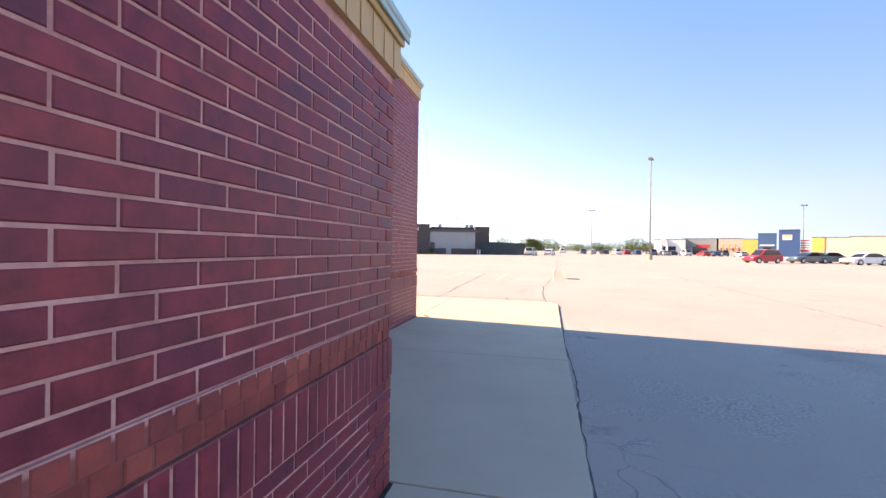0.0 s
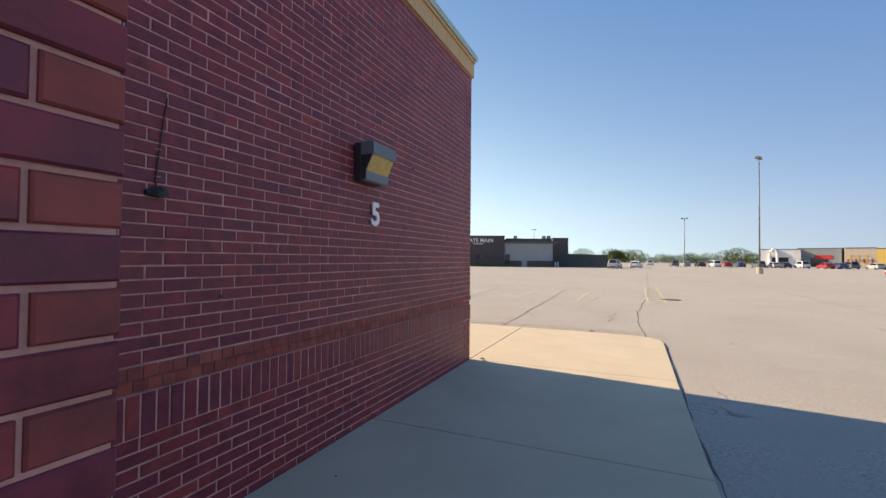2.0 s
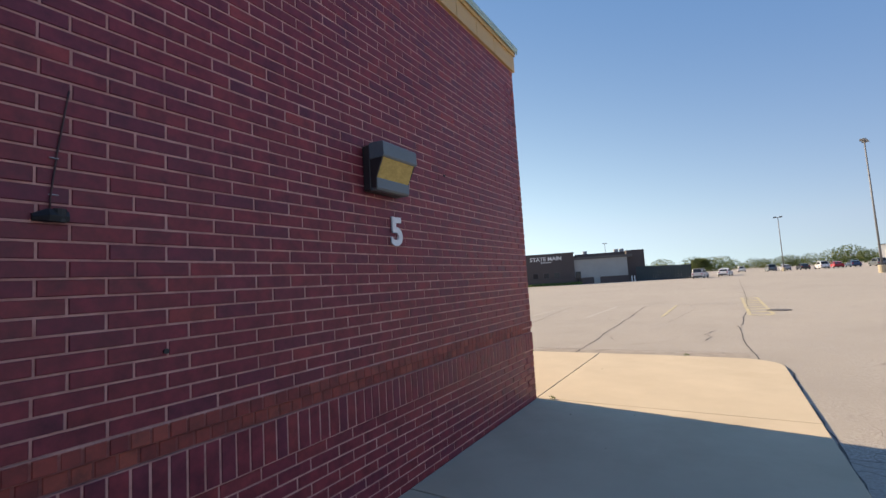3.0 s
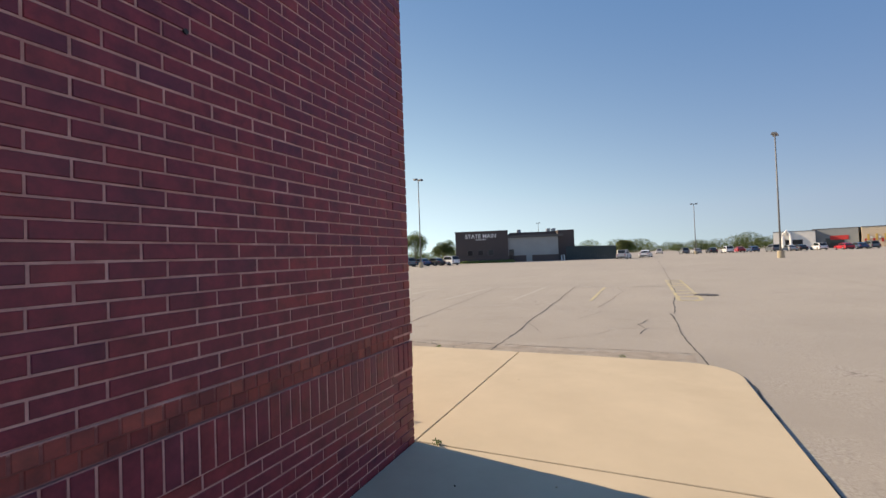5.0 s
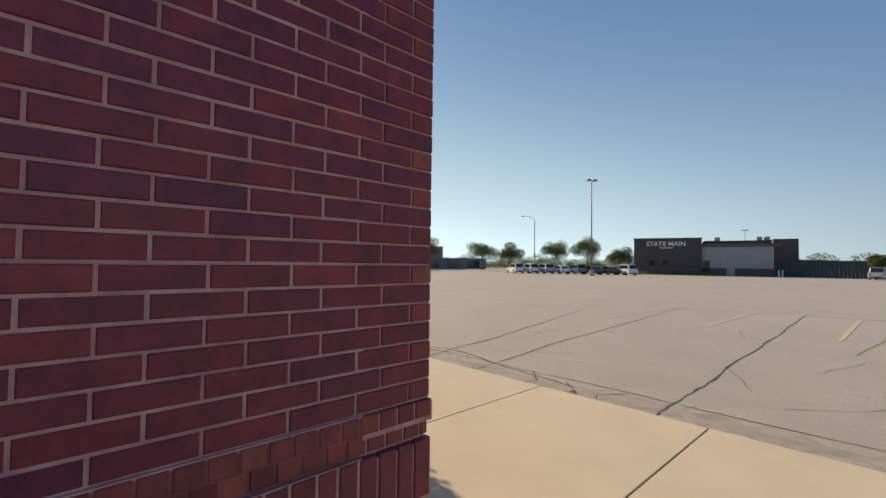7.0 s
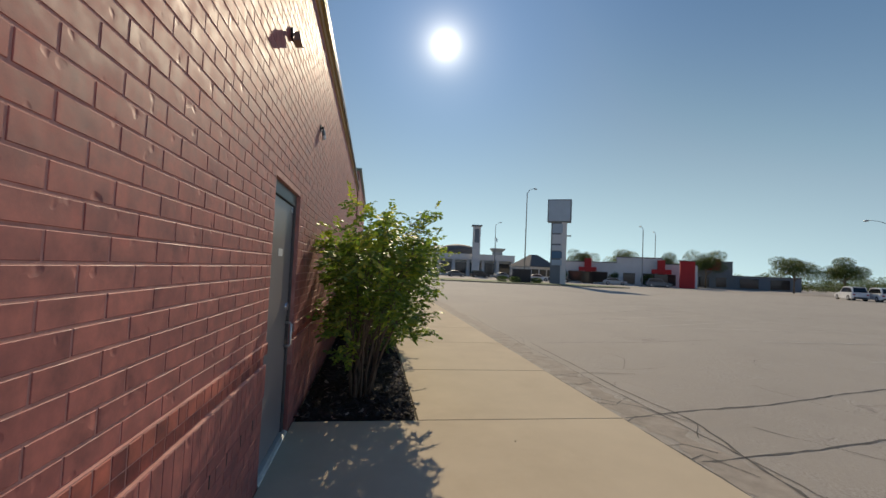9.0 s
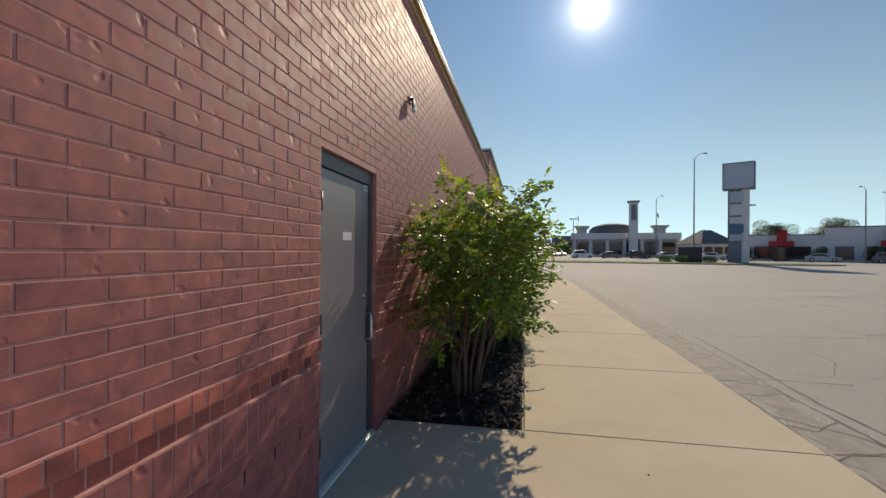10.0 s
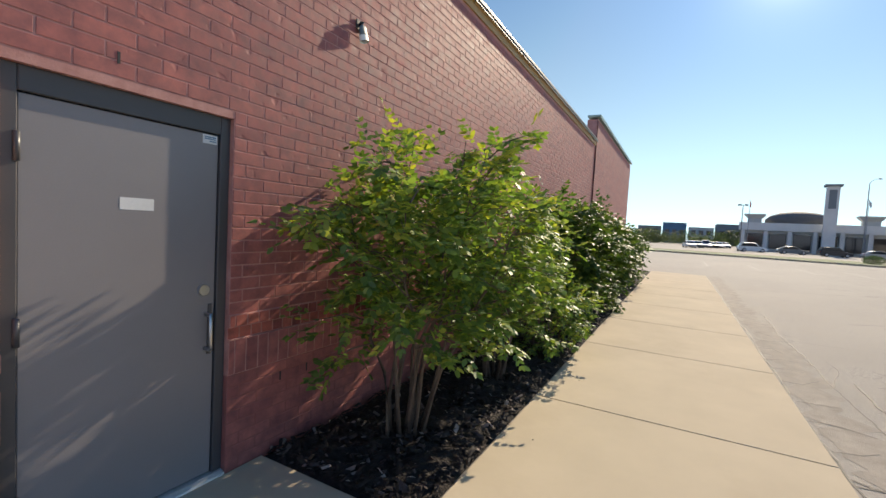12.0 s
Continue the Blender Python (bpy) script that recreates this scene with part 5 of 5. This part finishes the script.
STRIP = [(-91, 42, -85, 52, 4.6, M_OFFWHITE, "white flat-roofed store front"), (-85, 52, -80.5, 59.5, 5.8, M_OFFWHITE, "taller white flat-roofed store front"), (-80.5, 59.5, -76.5, 64, 4.6, M_OFFWHITE, "white flat-roofed store front"),
         (-74.5, 59, -73.3, 61.2, 5.2, M_REDPANEL, "red entrance panel of a store"), (-92, 76, -88, 83, 6.2, M_GREYPANEL, "grey and red store building"), (-90, 84, -83, 96, 3.0, M_GREYPANEL, "low grey canopy building")]
for xa, ya, xb, yb, h, m, lab in STRIP:
    w = math.hypot(xb - xa, yb - ya)
    wins = [(w * 0.15, 0.3, w * 0.42, 2.6), (w * 0.58, 0.3, w * 0.85, 2.6)] if m is not M_REDPANEL else ()
    b = shop(pose(xa, ya, LOT, 0, 0, math.degrees(math.atan2(yb - ya, xb - xa))) @ Matrix.Diagonal((1, 1, 1, 1)), w, 0.8 if m is M_REDPANEL else 9, h, m, lab, [], name="store_building")
    for x0, z0, x1, z1 in wins:
        win = part("window", Geo().box(x0, -0.06, z0, x1, 0.1, z1), M_COPING_DK, b)
        part("pane", Geo().box(x0 + 0.1, -0.1, z0 + 0.1, x1 - 0.1, 0.05, z1 - 0.1), M_GLASS, win)
    if m is M_GREYPANEL and h > 6:
        part("red_sign", Geo().box(w * 0.35, -0.2, 4.2, w * 0.7, -0.05, 7.0), M_REDPANEL, b, "red sign tower")
for k in range(6):
    shop(pose(-205 + 1.2 * k, -14 + 9.5 * k, LOT, 0, 0, 90), 8.6, 12, 6.5 + 1.6 * (k % 2), (M_GREYPANEL, M_STEELBLUE, M_PALEGREY)[k % 3], "distant grey apartment building", [(1 + 2.6 * i, 1 + 2.8 * j, 2.4 + 2.6 * i, 2.6 + 2.8 * j) for i in range(3) for j in range(2)], name="apartment_building")

# red entrance towers, dark bushes and cars before the white stores
for x, y in ((-87.2, 46.6), (-79.6, 58.6)):
    en = thing("entrance_tower", "red rendered entrance tower of a white store", "entrance", pose(x, y, LOT, 0, 0, 59))
    part("shaft", Geo().box(-0.7, -0.5, -0.1, 0.7, 0.5, 5.4, 0.05), M_REDPANEL, en)
    part("canopy", Geo().box(-1.8, -1.3, 2.6, 1.8, -0.4, 3.5, 0.08), M_REDPANEL, en, "dark red canopy")
    part("doorway", Geo().box(-1.2, -0.56, 0.0, 1.2, -0.45, 2.5), M_GLASS, en)
for k, (x, y) in enumerate(((-90.5, 42.2), (-84.6, 50.6), (-81.4, 56.2))):
    bush = thing("bush", "rounded dark green bush before a white store", "shrub", pose(x + 1.5, y - 0.6, LOT), "bushes before the stores")
    g = Geo()
    leaf_cloud(g, (0, 0, 1.3), (1.2, 1.2, 1.0), 900, 0.22, rng)
    leaf_cloud(g, (0.5, 0.3, 2.0), (0.8, 0.8, 0.7), 400, 0.2, rng)
    part("crown", g, M_LEAF_TREE, bush, kind="stuff")
    part("stem", Geo().tube([(0, 0, -0.05), (0, 0, 1.0)], [0.09, 0.05], 6), M_BARK, bush)
for x, y, c, v in ((-86.0, 39.6, "black", False), (-88.2, 36.0, "white", False), (-80.8, 49.2, "silver", False), (-76.6, 56.0, "grey", True), (-92.0, 33.0, "grey", False)):
    parked(x, y, 62, c, v)

# roadside island with the pylon sign
g = Geo()
g.prism([(-60, -80), (-58.5, 10), (-56, 26), (-56, 35), (-58, 38), (-64, 37), (-70, 18), (-71, -80)], LOT - 0.1, LOT + 0.14)
setting("kerb_island", g, M_CONBASE, "concrete kerb round the roadside lawn")
g = Geo().prism([(-60.4, -79.9), (-58.9, 10), (-56.4, 26), (-56.4, 34.8), (-58.2, 37.6), (-63.8, 36.6), (-69.6, 17.9), (-70.6, -79.9)], LOT + 0.13, LOT + 0.17)
setting("lawn", g, M_GRASS, "dry green roadside lawn")
g = Geo().prism([(-88, -300), (-73, -300), (-73, 18), (-63, 48), (-30, 130), (-37, 136), (-72, 48), (-82, 18)], LOT + 0.004, LOT + 0.008)
setting("road", g, M_CURB, "grey asphalt street beyond the lawn")
pylon = thing("pylon_sign", "tall grey pylon sign with blue tenant panels", "sign", pose(-61.8, 28.4, LOT + 0.15, 0, 0, 62) @ Matrix.Diagonal((1, 1, 1.17, 1)))
part("sign_leg", Geo().box(-1.15, -0.35, -0.2, 0.35, 0.35, 9.0, 0.04), M_GREYPANEL, pylon)
part("sign_leg", Geo().box(0.35, -0.35, -0.2, 1.15, 0.35, 9.0, 0.04), M_OFFWHITE, pylon)
part("sign_cabinet", Geo().box(-1.75, -0.6, 8.0, 1.75, 0.6, 11.0, 0.06), M_GREYPANEL, pylon, "large grey sign cabinet")
part("cabinet_face", Geo().box(-1.6, -0.66, 8.15, 1.6, -0.6, 10.85), M_SIGNBLUE, pylon)
for z, h, m in ((6.6, 1.2, M_SIGNBLUE), (5.2, 1.2, M_SIGNWHITE), (4.3, 0.7, M_SIGNWHITE), (3.3, 0.9, M_STEELBLUE), (2.4, 0.7, M_SIGNBLUE)):
    part("tenant_panel", Geo().box(-0.95, -0.45, z, 0.55, -0.1, z + h, 0.02), m, pylon)
part("side_bracket", Geo().box(1.15, -0.05, 6.2, 1.8, 0.05, 6.35), M_GALV, pylon)
box_ = thing("utility_cabinet", "dark utility cabinet among low shrubs", "cabinet", pose(-63.0, 23.1, LOT + 0.15, 0, 0, 70))
part("body", Geo().box(-1.4, -0.6, 0, 1.4, 0.6, 1.9, 0.04), M_BRONZE, box_)
part("lid", Geo().box(-1.5, -0.7, 1.9, 1.5, 0.7, 2.0, 0.02), M_BRONZE, box_)
for k, (x, y) in enumerate(((-60.4, 21.2), (-60.6, 24.6), (-62, 19.8))):
    g = Geo()
    leaf_cloud(g, (0, 0, 0.45), (0.9, 0.9, 0.5), 900, 0.16, rng)
    sh = thing("low_shrub", "low dark green shrub on the lawn", "shrub", pose(x, y, LOT + 0.16), "shrubs on the lawn")
    part("crown", g, M_LEAF_DK, sh, kind="stuff")
    part("stem", Geo().tube([(0, 0, -0.05), (0, 0, 0.5)], [0.05, 0.03], 6), M_BARK, sh)
street_lamp(pose(-69.0, 25.7, LOT + 0.15, 0, 0, 95), 15.0, 1.2)
street_lamp(pose(-46.9, 68.4, LOT, 0, 0, 190), 10.2, 2.2)
street_lamp(pose(-76.0, 52.0, LOT, 0, 0, 170), 11.0, 1.2)
street_lamp(pose(-97.6, 69.9, LOT, 0, 0, 170), 12.6, 0.6)
street_lamp(pose(-115, 33.5, LOT, 0, 0, 95), 14.5, 1.2)

for k, (x, y, h, s) in enumerate(((-57.0, 92.0, 7.0, 3.2), (-49.5, 93.5, 7.4, 3.0), (-44, 99, 5.6, 2.6), (-1.0, 102, 3.8, 1.6), (-39, 104, 5.0, 2.6), (-64.6, 84, 6.6, 3.2), (-70.5, 80, 6.8, 3.4), (-101, 52, 7.6, 3.2), (-97, 61, 8.2, 3.6), (-92, 68, 7.4, 3.2), (-88, 76, 8.4, 4.0))):
    tree(pose(x, y, LOT), h, s, 9000, 0.24, M_LEAF_TREE, 40 + k, "leafy green tree at the edge of the lot")
# far woods along the horizon
g = Geo()
r = random.Random(91)
for k in range(170):
    az = -14 + 130 * k / 170 + r.uniform(-.4, .4)
    d = r.uniform(250, 330) if az < 30 else r.uniform(150, 210)
    h = r.uniform(4, 8.5) * (1 if az > 30 or r.random() < 0.6 else 0.7) * d / 250
    x, y = -d * math.sin(radians(az)), d * math.cos(radians(az))
    leaf_cloud(g, (x, y, h * 0.5), (h * 0.75, h * 0.75, h * 0.5), 700, h * 0.1, r, 0.0)
    leaf_cloud(g, (x + r.uniform(-3, 3), y, h * 0.3), (h * 0.9, h * 0.9, h * 0.32), 260, h * 0.12, r, 0.0)
tagged(part("far_woods", g, M_LEAF_TREE), "distant line of green trees on the horizon", "trees", kind="stuff")

for k, (x, y, h) in enumerate(((-112.0, 14.5, 10.5), (-112.5, 33.0, 11.0))):
    fl = thing("flagpole", "tall thin flagpole with a small drooping flag", "flagpole", pose(x, y, LOT), "flagpoles before the plaza")
    part("pole", Geo().tube([(0, 0, -0.05), (0, 0, h)], [0.07, 0.035], 8), M_GALV, fl)
    part("flag", Geo().rings([[(0.04 + 0.3 * i, 0.06 * math.sin(i * 1.9) + d, h - 0.15 - 0.12 * i) for i in range(5)] + [(0.04 + 0.3 * i, 0.06 * math.sin(i * 1.9) + d, h - 1.0 - 0.16 * i) for i in range(4, -1, -1)] for d in (0, 0.01)]), M_REDPANEL if k == 0 else M_OFFWHITE, fl, "red flag" if k == 0 else "pale flag")

# ---- litter and weeds ----
for k, (x, y) in enumerate(((0.2, 0.0), (1.5, 3.52), (-1.4, 3.52))):
    g = Geo()
    leaf_cloud(g, (0, 0, 0.012), (0.045, 0.025, 0.018), 26, 0.03, rng, -0.4)
    tagged(part("weed", g, M_LEAF_DK, at=pose(x, y, 0.0)), "small weed in a sidewalk joint", "weed")
r = random.Random(44)
for k in range(14):
    x, y = (r.uniform(0.2, 2.7), r.uniform(-4.5, 3.2)) if k < 8 else (r.uniform(-9, -0.5), r.uniform(1.4, 3.4))
    s, a = r.uniform(0.004, 0.009), r.uniform(0, 3.1)
    g = Geo().rings([[(s * q * math.cos(t), 0.7 * s * q * math.sin(t), z * s) for t in (i * 1.0472 for i in range(6))] for q, z in ((0.8, 0), (1, 0.3), (0.6, 0.75))])
    tagged(part("pebble", g, M_MULCH if k % 3 else M_CONBASE, at=pose(x, y, 0.0, 0, 0, math.degrees(a))), "small dark pebble on the sidewalk", "pebble", "pebbles on the sidewalk")

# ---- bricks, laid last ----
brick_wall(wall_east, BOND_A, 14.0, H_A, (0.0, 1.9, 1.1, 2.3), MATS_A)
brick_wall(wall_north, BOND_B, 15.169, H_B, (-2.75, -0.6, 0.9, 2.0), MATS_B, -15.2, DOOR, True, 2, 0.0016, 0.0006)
brick_wall(wall_north_far, BOND_B, 9.0, H_D, (0, 0, 0, 0), MATS_B, -24.2, None, True, 3, 0.0016, 0.0006)
brick_wall(wall_enclosure, BOND_C, 6.0, H_C, (0.0, 1.9, 0.9, 2.3), MATS_A, seed=4)
brick_wall(wall_enclosure_end, BOND_C, ENC_X - 0.031, H_C, (0, 0, 0, 0), MATS_A, 0.0, None, True, 5)
brick_wall(wall_corner_top, BOND_B, 0.269, H_A, (0, 0, 0, 0), MATS_B, -0.3, None, True, 6, 0.0016, 0.0006, H_B - 0.05)
